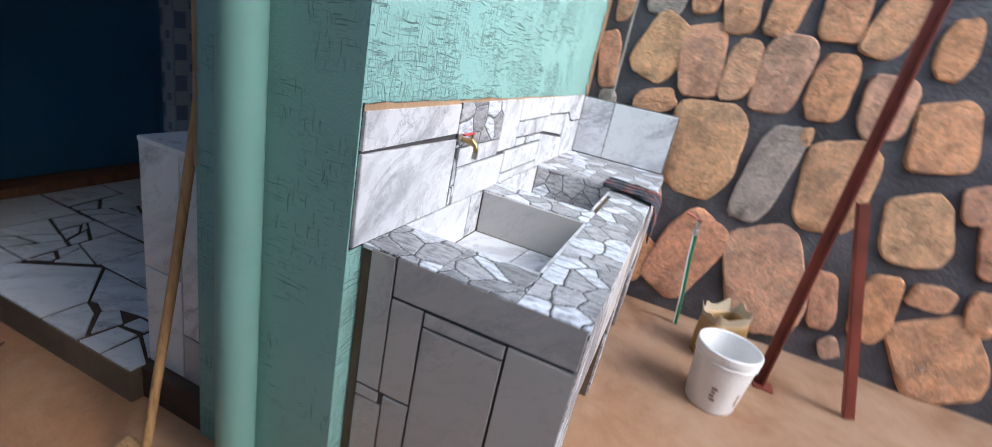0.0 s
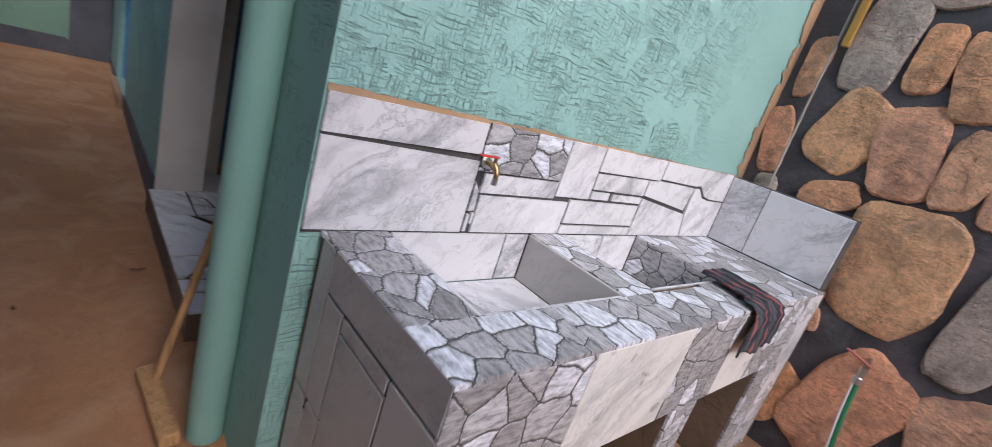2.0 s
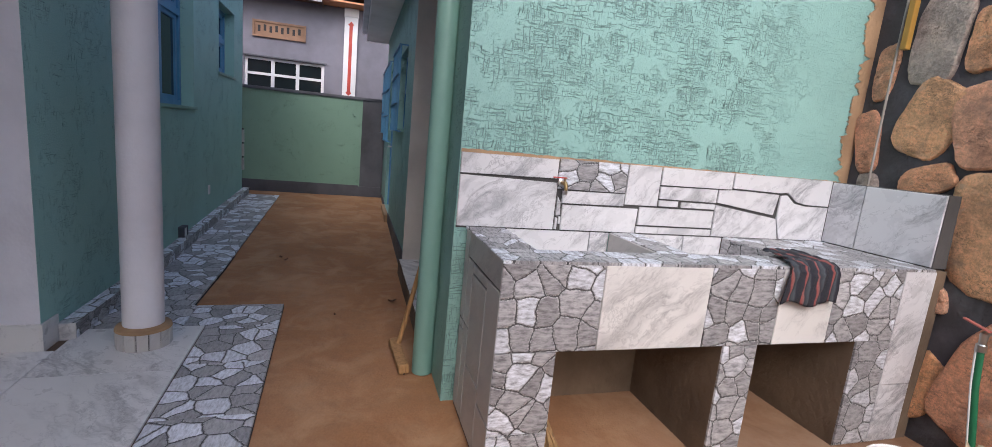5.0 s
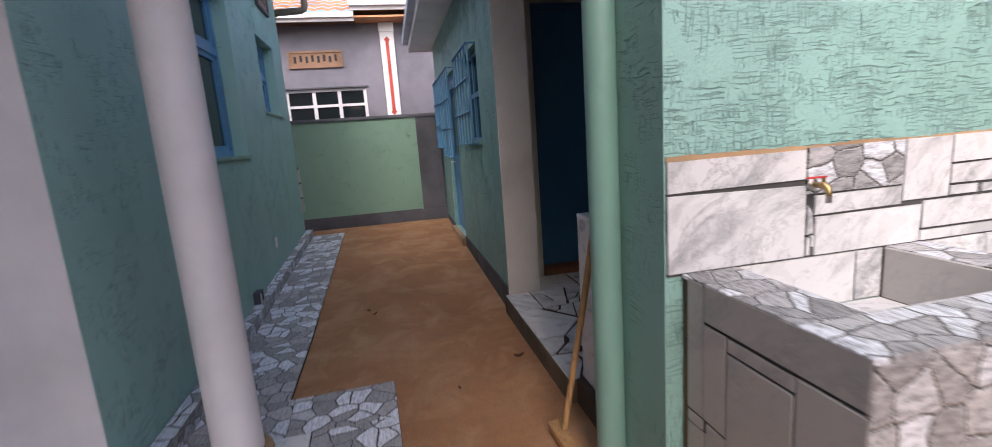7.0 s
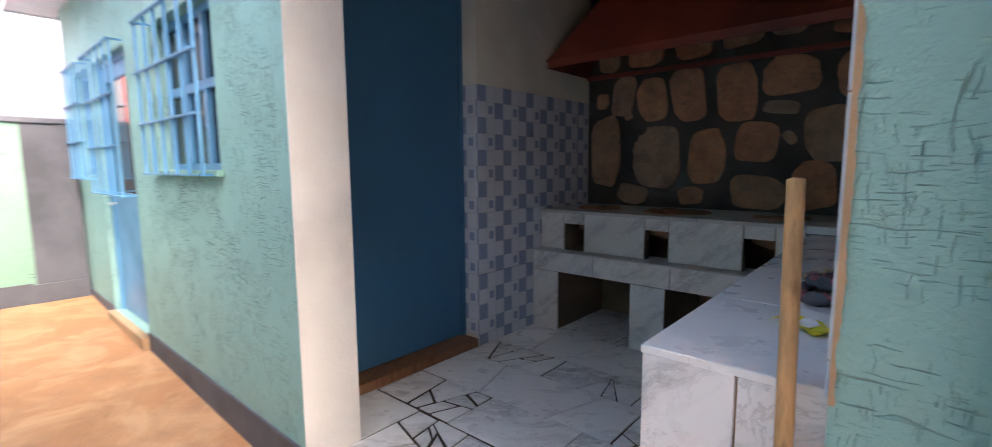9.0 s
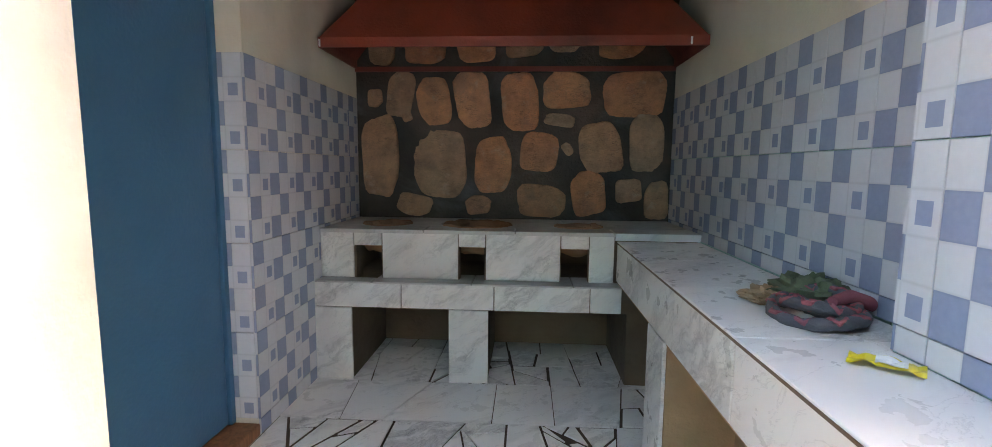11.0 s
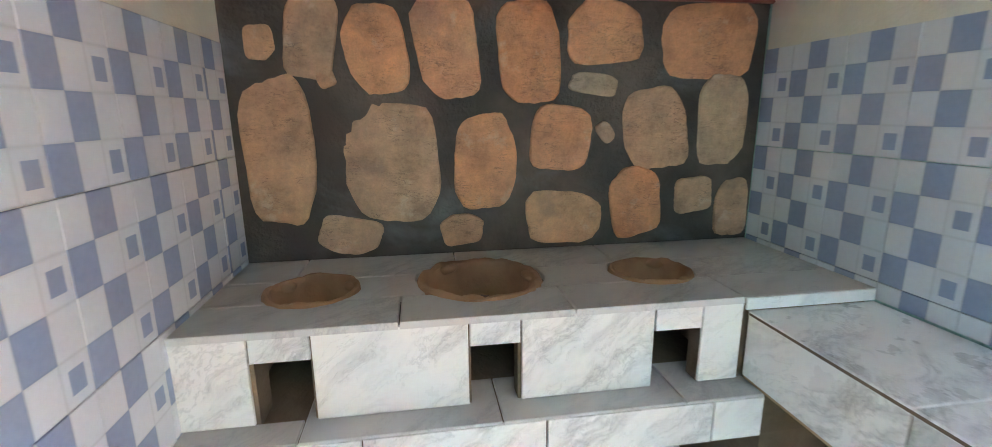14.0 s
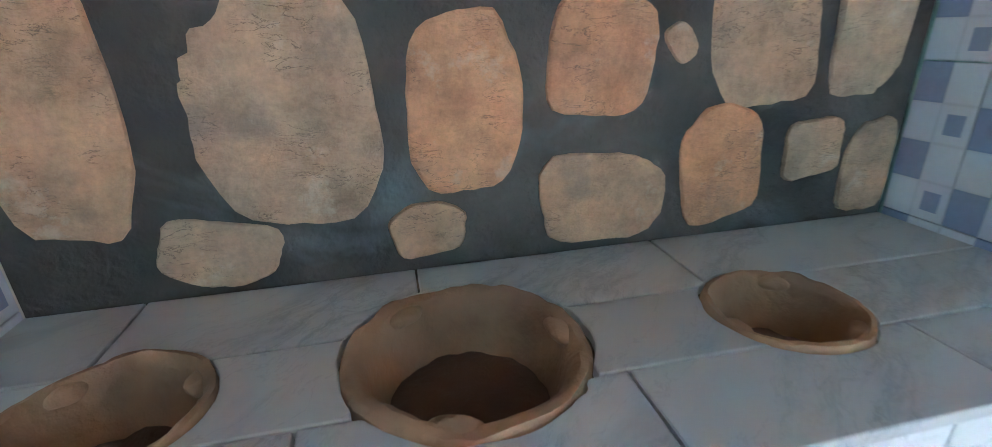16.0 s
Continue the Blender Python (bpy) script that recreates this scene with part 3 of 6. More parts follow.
# ---- kitchen and annex: walls ----
EAST_X, TAP_X, END_Y = -1.19, -0.82, 1.09
FLOOR_Z = 0.13
CEIL_Z = 2.62

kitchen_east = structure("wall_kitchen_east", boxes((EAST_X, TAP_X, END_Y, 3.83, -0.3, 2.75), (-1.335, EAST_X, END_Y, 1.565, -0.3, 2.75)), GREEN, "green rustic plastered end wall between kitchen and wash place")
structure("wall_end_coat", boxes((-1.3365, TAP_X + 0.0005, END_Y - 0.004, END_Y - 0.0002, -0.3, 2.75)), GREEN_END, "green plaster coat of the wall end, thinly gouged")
# cream paint of the kitchen's inner face, above the tiles
structure("wall_lining_east", boxes((-1.198, EAST_X - 0.0005, 1.567, 3.8, 1.80, CEIL_Z)), CREAM, "cream painted plaster above the wall tiles")
structure("wall_lining_end", boxes((-1.337, -1.3355, 1.10, 1.565, 1.83, CEIL_Z)), CREAM, "cream painted plaster above the wall tiles")
kitchen_west = structure("wall_kitchen_west", boxes((-3.6, -3.352, 2.463, 3.95, -0.2, 2.75), (-3.6, -3.352, 1.33, 1.48, -0.2, 2.75), (-3.6, -3.352, 1.48, 2.463, 2.34, 2.75), (-3.6, -3.352, 1.48, 2.463, -0.2, 0.13)), CREAM, "cream painted kitchen side wall with a doorway")
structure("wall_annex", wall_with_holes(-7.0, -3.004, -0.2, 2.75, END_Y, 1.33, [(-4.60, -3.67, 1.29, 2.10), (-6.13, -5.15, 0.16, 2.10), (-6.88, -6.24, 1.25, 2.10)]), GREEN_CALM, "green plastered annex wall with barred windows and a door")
structure("wall_pier", boxes((-3.004, -2.998, END_Y - 0.004, 1.333, 0.12, 2.75), bevel=0.002), PIER, "cream painted end of the annex wall")
structure("wall_lintel", boxes((-3.004, -1.32, END_Y, 1.33, 2.45, 2.75)), CREAM, "cream painted beam over the kitchen opening")
structure("plinth_annex", boxes((-7.0, -5.15 - 0.98, END_Y - 0.012, END_Y, 0, 0.19), (-5.15, -3.0, END_Y - 0.012, END_Y, -0.05, 0.188)), PLINTH, "dark grey painted plinth along the annex")
# Out of view; its dark finish keeps bounced light off the upper kitchen.
structure("ceiling_kitchen", boxes((-3.6, -0.9, END_Y, 4.0, 2.752, 2.80)), CEMENT, "unseen kitchen ceiling, brown cement chosen to dim the upper kitchen")
structure("wall_annex_back", boxes((-7.0, -3.6, 3.9, 4.1, -0.2, 2.75), (-7.2, -7.0, 1.09, 4.1, -0.2, 2.75)), GREEN_CALM, "plain green rear wall of the annex")
structure("floor_annex", boxes((-7.0, -3.6, 1.33, 3.9, 0.0, 0.15)), CEMENT, "bare cement floor of the annex room")


def build_roof():
    """Mono-pitch sheet roof with a boxed white eave over kitchen and annex."""
    roof = thing("annex_roof", "low sheet roof with boxed white fascia over the annex", "roof", kind="structure")
    bm = bmesh.new()
    x0, x1 = -7.47, -0.72
    n = 180
    rows = []
    for i in range(n + 1):
        x = x0 + (x1 - x0) * i / n
        dz = 0.012 * math.sin(i * 1.6)
        rows.append((bm.verts.new((x, 0.70, 2.95 + dz)), bm.verts.new((x, 4.2, 3.35 + dz))))
    for a, b in zip(rows, rows[1:]):
        bm.faces.new([a[0], b[0], b[1], a[1]])
    part("roof_sheet", bm, SHEET, roof)
    part("fascia", boxes((x0, x1, 0.74, 0.765, 2.69, 2.80), bevel=0.003), WHITE, roof, "white painted fascia board")
    part("gutter", boxes((x0, x1, 0.66, 0.742, 2.795, 2.92), bevel=0.012), painted("pale_blue_gutter", (0.45, 0.52, 0.60), 0.4), roof, "pale blue-grey box gutter")
    part("soffit", boxes((x0, x1, 0.766, 1.088, 2.70, 2.715)), WHITE, roof, "white soffit board")
    part("end_board", boxes((x0, x0 + 0.025, 0.766, 4.1, 2.69, 3.0)), WHITE, roof)


build_roof()


# ---- kitchen floor ----
kitchen_floor = structure("floor_kitchen", boxes((-3.352, -1.30, END_Y + 0.004, 3.83, -0.1, FLOOR_Z - 0.007)), GROUT_FLOOR, "raised kitchen floor of broken white marble tile")


def build_crazy_floor():
    """Whole and broken marble tiles: cut offcuts at the step, shards by the wall, long tiles further in."""
    rng = random.Random(5)
    out = [
        [(-2.615, 1.058), (-2.14, 1.058), (-2.14, 1.215), (-2.36, 1.395), (-2.615, 1.20)], [(-2.34, 1.40), (-2.135, 1.225), (-1.91, 1.275), (-1.66, 1.29), (-1.66, 1.40)],
        [(-2.125, 1.058), (-1.925, 1.058), (-1.925, 1.085), (-2.04, 1.18), (-2.125, 1.205)], [(-1.907, 1.058), (-1.797, 1.058), (-1.803, 1.19), (-1.895, 1.18)],
        [(-1.785, 1.058), (-1.635, 1.058), (-1.635, 1.11), (-1.785, 1.185)], [(-1.785, 1.20), (-1.66, 1.135), (-1.66, 1.275), (-1.785, 1.265)],
        [(-2.11, 1.235), (-2.04, 1.21), (-2.01, 1.255)], [(-2.03, 1.20), (-1.925, 1.105), (-1.91, 1.205), (-2.0, 1.25)], [(-1.895, 1.20), (-1.805, 1.215), (-1.805, 1.26), (-1.895, 1.26)],
        rect(-2.995, -2.62, 1.058, 1.24),
    ]
    hand_laid = len(out)
    shards, whole, skew = [], [], (0.5, -0.6, 1.0, -0.9, 0.25)
    split([(-2.995, 1.24), (-2.62, 1.24), (-2.40, 1.41), (-2.40, 1.66), (-2.995, 1.66)], rng, 0.19, shards, skew)
    split([(-2.40, 1.41), (-1.66, 1.41), (-1.66, 1.66), (-2.40, 1.66)], rng, 0.45, whole)
    split([(-3.35, 1.335), (-3.0, 1.335), (-3.0, 1.66), (-3.35, 1.66)], rng, 0.3, whole)
    for y0, y1, big in ((1.66, 1.98, 0.5), (1.98, 2.34, 0.55), (2.34, 2.62, 0.4), (2.62, 3.04, 0.55), (3.04, 3.82, 0.3)):
        split([(-3.35, y0), (-1.25, y0 + 0.03), (-1.25, y1 + 0.03), (-3.35, y1)], rng, big, whole)
    for poly in whole:
        if rng.random() < 0.15:
            split(poly, rng, 0.2, shards, skew)
        else:
            out.append(poly)
    m = plane_at((0, 0, FLOOR_Z - 0.007), "up")
    for i, poly in enumerate(out + shards):
        area = sum(p[0] * q[1] - q[0] * p[1] for p, q in zip(poly, poly[1:] + poly[:1]))
        poly = poly if area > 0 else poly[::-1]
        p = poly if i < hand_laid else shrunk(poly, rng.choice((0.002, 0.0025, 0.0035, 0.006)) if i < len(out) else rng.choice((0.005, 0.008, 0.012)))
        if len(p) > 2:
            piece("floor_tile", p, m, 0.007 + rng.uniform(0, 0.0015), MARBLE_SOFT, kitchen_floor)


structure("kitchen_step", boxes((-2.997, -1.63, 1.052, END_Y + 0.0035, -0.1, FLOOR_Z - 0.0075)), CEMENT, "brown cement face of the kitchen step")


# ---- kitchen doorway ----
structure("door_sill", boxes((-3.56, -3.345, 1.484, 2.452, FLOOR_Z - 0.001, 0.185), bevel=0.006), SILL_WOOD, "dark red-brown wooden door sill")


def build_kitchen_door():
    door = tagged(new("door_kitchen"), "dark blue sheet-steel door, closed, in the kitchen side wall", "door", kind="structure")
    part("door_frame", boxes((-3.52, -3.455, 1.484, 1.52, 0.187, 2.335), (-3.52, -3.455, 2.42, 2.452, 0.187, 2.335), (-3.52, -3.455, 1.52, 2.42, 2.30, 2.335), bevel=0.004), BLUE, door)
    part("door_leaf", boxes((-3.505, -3.47, 1.522, 2.418, 0.192, 2.298), bevel=0.006), BLUE, door, "flat dark blue steel leaf")


build_kitchen_door()


def lay_check_tiles(parent, m, u0, u1, v0, v1, first=0.25):
    """Printed wall tiles of 25 by 40 cm, cut at the edges, with joints at the same heights all round."""
    rows = [0.203, 0.603, 1.003, 1.404, 1.805]
    levels = [v0] + [z for z in rows if v0 + 0.01 < z < v1 - 0.01] + [v1]
    cuts = [u0]
    while cuts[-1] < u1 - 1e-4:
        cuts.append(min(u1, cuts[-1] + (first if len(cuts) == 1 else 0.25)))
    for a, b in zip(cuts, cuts[1:]):
        for lo, hi in zip(levels, levels[1:]):
            if b - a < 0.02 or hi - lo < 0.02:
                continue
            me = slab_mesh("wall_tile", [(x - b + 0.25, y - hi + 0.4) for x, y in rect(a, b, lo, hi, 0.0012)], 0.008, 0.0012)
            link_mesh("wall_tile", me, CHECK, parent, "", m @ Matrix.Translation((b - 0.25, hi - 0.4, 0)))


# ---- kitchen stove ----
STOVE_Y, LEDGE_Y, STOVE_Z, LEDGE_Z = 3.15, 3.05, 0.985, 0.70


BOWLS = [(-3.035, 3.455, 0.155), (-2.47, 3.482, 0.222), (-1.842, 3.45, 0.152)]


def cut_round(x0, x1, y0, y1, holes):
    """A tile outline with what lies inside the round holes cut away, a little jagged."""
    g, step, pts = 0.0028, 0.012, []
    corners = [(x0 + g, y0 + g), (x1 - g, y0 + g), (x1 - g, y1 - g), (x0 + g, y1 - g)]
    for (ax, ay), (bx, by) in zip(corners, corners[1:] + corners[:1]):
        n = max(1, int(math.hypot(bx - ax, by - ay) / step))
        pts += [(ax + (bx - ax) * i / n, ay + (by - ay) * i / n) for i in range(n)]
    res = []
    for x, y in pts:
        for cx, cy, r in holes:
            d = math.hypot(x - cx, y - cy)
            if d < r:
                k = r * (1 + 0.03 * noise.noise(Vector((x * 30, y * 30, cx)))) / max(d, 1e-4)
                x, y = cx + (x - cx) * k, cy + (y - cy) * k
        if not res or math.hypot(x - res[-1][0], y - res[-1][1]) > 0.002:
            res.append((x, y))
    return res


def cut_bed():
    """Bars of cement under the joints between the bowls and along both edges."""
    return boxes((-3.345, -1.21, STOVE_Y + 0.02, 3.285, 0.95, 0.964), (-3.345, -1.21, 3.715, 3.80, 0.95, 0.964), (-2.865, -2.70, 3.285, 3.715, 0.95, 0.964), (-2.235, -2.0, 3.285, 3.715, 0.95, 0.964), (-3.345, -3.20, 3.285, 3.715, 0.95, 0.964), (-1.68, -1.21, 3.285, 3.715, 0.95, 0.964))


def build_stove():
    stove = thing("cooking_stove", "masonry wood stove faced with white marble tiles, three clay fire bowls", "stove")
    # cores of brown render: side walls, back, floor of the fire chambers, posts
    for b in ((-3.348, -3.14, LEDGE_Y + 0.012, 3.80, FLOOR_Z, 0.555), (-2.58, -2.37, LEDGE_Y + 0.012, 3.80, FLOOR_Z, 0.555), (-1.60, -1.22, LEDGE_Y + 0.05, 3.80, FLOOR_Z, 0.555)):
        part("masonry_leg", boxes(b), CEMENT, stove, "sooty brown cement leg")
    for x0, x1 in ((-3.14, -2.58), (-2.37, -1.60)):
        part("back_render", boxes((x0, x1, 3.72, 3.80, FLOOR_Z, 0.555)), RENDER, stove, "smoke-stained brown render at the back")
    part("masonry_shelf", boxes((-3.348, -1.22, LEDGE_Y + 0.012, 3.80, 0.555, 0.69)), CEMENT, stove, "sooty brown cement shelf")
    for b in ((-3.348, -3.14, STOVE_Y + 0.012, 3.27, 0.69, 0.965), (-3.348, -3.21, 3.27, 3.80, 0.69, 0.949), (-2.99, -2.54, STOVE_Y + 0.012, 3.22, 0.69, 0.965), (-2.398, -1.965, STOVE_Y + 0.012, 3.22, 0.69, 0.965), (-1.81, -1.67, STOVE_Y + 0.012, 3.22, 0.69, 0.965), (-1.665, -1.22, STOVE_Y + 0.012, 3.80, 0.69, 0.965), (-3.14, -1.665, 3.75, 3.80, 0.69, 0.965)):
        part("fire_wall", boxes(b), CEMENT, stove, "sooty brown cement wall of the fire chamber")
    front, ledge = plane_at((0, STOVE_Y + 0.012, 0), "-y"), plane_at((0, LEDGE_Y + 0.012, 0), "-y")
    top = 0.972
    for u0, u1, v0, v1 in ((-3.348, -3.15, LEDGE_Z, top), (-3.15, -2.985, 0.888, top), (-2.985, -2.545, LEDGE_Z, top), (-2.545, -2.39, 0.888, top), (-2.39, -1.968, LEDGE_Z, top), (-1.968, -1.81, 0.888, top), (-1.81, -1.67, LEDGE_Z, top)):
        piece("front_tile", rect(u0, u1, v0, v1), front, 0.012, MARBLE_CREAM, stove)
    for u0, u1 in ((-3.348, -2.852), (-2.852, -2.334), (-2.334, -1.81), (-1.81, -1.64)):
        piece("band_tile", rect(u0, u1, 0.553, 0.694), ledge, 0.012, MARBLE_CREAM, stove)
    for u0, u1 in ((-3.348, -3.133), (-2.588, -2.362)):
        piece("post_tile", rect(u0, u1, FLOOR_Z, 0.553), ledge, 0.012, MARBLE_CREAM, stove)
    up = plane_at((0, 0, 0.69), "up")
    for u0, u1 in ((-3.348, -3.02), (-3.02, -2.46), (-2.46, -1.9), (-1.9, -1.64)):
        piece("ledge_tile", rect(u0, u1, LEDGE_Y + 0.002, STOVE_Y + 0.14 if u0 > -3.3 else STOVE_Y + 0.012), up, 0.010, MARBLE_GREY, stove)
    # worktop tiles cut round the fire bowls, in three rows
    y0, y1 = STOVE_Y - 0.006, 3.815
    flat = plane_at((0, 0, STOVE_Z - 0.02), "up")
    holes = [(cx, cy, r * 1.02) for cx, cy, r in BOWLS]
    for lo, hi, cuts in ((y0, 3.348, (-3.348, -2.742, -2.225, -1.672, -1.20)), (3.56, y1, (-3.348, -3.117, -2.54, -1.93, -1.20))):
        for a, b in zip(cuts, cuts[1:]):
            piece("top_tile", cut_round(a, b, lo, hi, holes), flat, 0.02, MARBLE_HEARTH, stove)
    ends = [-3.348]
    for cx, cy, r in BOWLS:
        half = math.sqrt(r * r - 0.11 ** 2)
        ends += [cx - half, cx + half]
    ends.append(-1.20)
    for a, b in zip(ends[::2], ends[1::2]):
        piece("top_tile", cut_round(a, b, 3.348, 3.56, holes), flat, 0.02, MARBLE_HEARTH, stove)
    part("top_bed", cut_bed(), GROUT_DARK, stove, "sooty brown cement bed of the stove top")
    piece("edge_strip", rect(-1.672, -1.205, 0.942, STOVE_Z + 0.001), plane_at((0, STOVE_Y - 0.006, 0), "-y"), 0.006, MARBLE_SOFT, stove, "thin white tile edging")
    return stove


build_stove()


def build_bowl(cx, cy, r, seed):
    """A fired-clay fire bowl let into the stove top, with three pot rests inside its worn rim."""
    bowl = thing("clay_fire_bowl", "brown fired-clay fire bowl set in the stove top, rim chipped", "fire bowl", pose(cx, cy, STOVE_Z), "fire bowls")
    rng = random.Random(seed)
    bm = turned([(r * 0.95, -0.15), (r * 1.0, -0.03), (r * 1.0, -0.004), (r * 0.97, 0.006), (r * 0.91, 0.007), (r * 0.85, 0.0), (r * 0.81, -0.02), (r * 0.77, -0.06), (r * 0.70, -0.12), (r * 0.60, -0.165), (r * 0.40, -0.178), (0, -0.18)], 60)
    for v in bm.verts:
        p = Vector((v.co.x, v.co.y, v.co.z)) * 9 + Vector((0, 0, seed * 5))
        v.co.z += (0.012 if v.co.z > -0.05 else 0.02) * noise.noise(p * 1.2) - (0.012 * max(0.0, noise.noise(p * 3.1)) if v.co.z > -0.01 else 0)
        if v.co.xy.length > r * 0.55 and v.co.xy.length < r * 0.99:
            k = 1 + 0.05 * noise.noise(p * 0.9) + 0.02 * noise.noise(p * 4.0)
            v.co.x *= k
            v.co.y *= k
    part("bowl", bm, CLAY, bowl, smooth=True)
    bm = turned([(r * 0.70, -0.128), (r * 0.5, -0.118), (r * 0.25, -0.125), (0, -0.12)], 40)
    for v in bm.verts:
        v.co.z += 0.014 * noise.noise(v.co * 24 + Vector((seed, 0, 0)))
    part("ash_bed", bm, SOOT, bowl, "dark brown bed of ash and soot", smooth=True)
    for i in range(3):
        t = seed + i * 2.094 + rng.uniform(-0.2, 0.2)
        bm = bmesh.new()
        bmesh.ops.create_icosphere(bm, subdivisions=3, radius=1, matrix=pose(0.84 * r * math.cos(t), 0.84 * r * math.sin(t), -0.016, 0, 20, math.degrees(t)) @ Matrix.Diagonal((r * 0.13, r * 0.22, 0.018, 1)))
        for v in bm.verts:
            v.co += v.co.normalized() * 0.01 * noise.noise(v.co * 28 + Vector((seed, 0, 0)))
        part("pot_rest", bm, CLAY, bowl, "worn clay pot rest", smooth=True)


for i, (cx, cy, r) in enumerate(BOWLS):
    build_bowl(cx, cy, r, (2.4, 0.3, 1.1)[i])


# ---- kitchen counter ----
def build_counter():
    counter = thing("kitchen_counter", "long masonry counter clad in white marble tiles along the kitchen wall", "counter")
    part("core", boxes((-1.645, -1.30, 1.15, 1.40, -0.02, 0.925), (-1.645, -1.20, 1.40, 3.15, 0.70, 0.925), (-1.64, -1.21, 2.20, 2.42, FLOOR_Z, 0.72), (-1.38, -1.205, 1.40, 3.05, FLOOR_Z, 0.70)), BARE, counter, "bare orange-brown plaster body")
    side = plane_at((-1.645, 0, 0), "-x")
    cuts = [-3.148, -2.62, -2.10, -1.62, -1.14]
    for a, b in zip(cuts, cuts[1:]):
        piece("front_tile", rect(a, b, 0.715, 0.928), side, 0.012, MARBLE_CREAM, counter)
    piece("post_tile", rect(-2.43, -2.20, FLOOR_Z, 0.713), side, 0.012, MARBLE_CREAM, counter)
    piece("post_tile", rect(-1.40, -1.14, FLOOR_Z, 0.713), side, 0.012, MARBLE_CREAM, counter)
    end = plane_at((0, 1.15, 0), "-y")
    piece("end_tile", rect(-1.656, -1.478, 0.50, 0.928), end, 0.012, MARBLE_SOFT, counter)
    piece("end_tile", rect(-1.656, -1.478, 0.02, 0.50), end, 0.012, MARBLE_SOFT, counter)
    piece("end_tile", rect(-1.478, -1.337, 0.30, 0.928), end, 0.012, MARBLE_SOFT, counter)
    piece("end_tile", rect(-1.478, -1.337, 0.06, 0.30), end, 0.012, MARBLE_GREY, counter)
    up = plane_at((0, 0, 0.926), "up")
    cuts = [1.137, 1.62, 2.12, 2.62, 3.145]
    for i, (a, b) in enumerate(zip(cuts, cuts[1:])):
        piece("top_tile", rect(-1.66, -1.339 if i == 0 else -1.205, a, b, 0.0015), up, 0.014, MARBLE_SOFT, counter)
        if i == 0:
            piece("top_tile", rect(-1.339, -1.205, 1.567, b, 0.0015), up, 0.014, MARBLE_SOFT, counter)
    part("edging", boxes((-1.6595, -1.655, 1.14, 3.14, 0.926, 0.934)), GROUT, counter, "brown grout line along the edge")


build_counter()

# things left on the counter
heap = thing("green_cloth", "crumpled olive green cloth heaped on the counter", "cloth", pose(-1.285, 1.97, 0.942, 0, 0, 25) @ Matrix.Scale(0.8, 4))
part("folds", crumpled(0.14, 0.13, 0.10, 3.1), CLOTH_GREEN, heap, smooth=True)
heap = thing("tan_cloth", "crumpled tan cloth beside the green cloth on the counter", "cloth", pose(-1.42, 1.95, 0.942, 0, 0, -10) @ Matrix.Scale(0.75, 4))
part("folds", crumpled(0.10, 0.10, 0.06, 7.7), CLOTH_TAN, heap, smooth=True)
heap = thing("grey_pink_cloth", "twisted grey and pink cloth coiled on the counter", "cloth", pose(-1.36, 1.79, 0.942, 0, 0, 60))
CLOTH_GREY, CLOTH_ROSE = painted("grey_cloth", (0.10, 0.10, 0.115), 0.9, 0.3, 220.0, 0.004), painted("rose_cloth", (0.33, 0.095, 0.115), 0.9, 0.25, 220.0, 0.004)
for k, (rx, ry, z0, r0) in enumerate(((0.135, 0.105, 0.017, 0.017), (0.120, 0.085, 0.044, 0.016), (0.075, 0.060, 0.030, 0.014))):
    turns = [2 * math.pi * i / 40 + 1.3 * k for i in range(37)]
    ring = [(rx * math.cos(t) + 0.012 * k, ry * math.sin(t) * (1 + 0.12 * math.sin(t)), z0 + 0.010 * math.sin(2 * t + 2 * k)) for t in turns]
    part("twist", tube(ring, [r0 + 0.003 * math.sin(1.7 * i + k) for i in range(37)], 10), CLOTH_GREY, heap, smooth=True)
    wind = [(x + 0.8 * r0 * math.cos(9 * t) * math.cos(t), y + 0.8 * r0 * math.cos(9 * t) * math.sin(t), z + 0.8 * r0 * abs(math.sin(9 * t))) for (x, y, z), t in zip(ring, turns)]
    part("stripe", tube(wind, 0.0075, 8), CLOTH_ROSE, heap, "faded rose stripe", smooth=True)
part("loose_end", tube([(-0.05, -0.02, 0.062), (0.02, -0.06, 0.066), (0.09, -0.10, 0.04), (0.15, -0.13, 0.016), (0.19, -0.135, 0.012)], [0.013, 0.018, 0.02, 0.017, 0.010], 10), CLOTH_ROSE, heap, "faded rose end", smooth=True)
packet = thing("yellow_packet", "torn yellow and white plastic packet lying on the counter", "packet", pose(-1.425, 1.46, 0.9405, 0, 0, -38) @ Matrix.Scale(0.75, 4))
bm = bmesh.new()
bmesh.ops.create_grid(bm, x_segments=18, y_segments=12, size=1, matrix=Matrix.Diagonal((0.085, 0.045, 1, 1)))
for v in bm.verts:
    v.co.z = 0.004 + 0.016 * abs(noise.noise(Vector((v.co.x * 22, v.co.y * 22, 1.5)))) + 0.008 * (1 - (v.co.x / 0.085) ** 2)
    v.co.y += 0.008 * noise.noise(Vector((v.co.x * 40, 3.3, 0)))
part("wrapper", bm, YELLOW, packet)
bm = bmesh.new()
bmesh.ops.create_grid(bm, x_segments=8, y_segments=6, size=1, matrix=pose(0.012, 0, 0.0) @ Matrix.Diagonal((0.035, 0.028, 1, 1)))
for v in bm.verts:
    v.co.z = 0.0075 + 0.016 * abs(noise.noise(Vector((v.co.x * 22, v.co.y * 22, 1.5)))) + 0.008 * (1 - (v.co.x / 0.085) ** 2)
part("label_patch", bm, WHITE_PLASTIC, packet, "white printed patch")


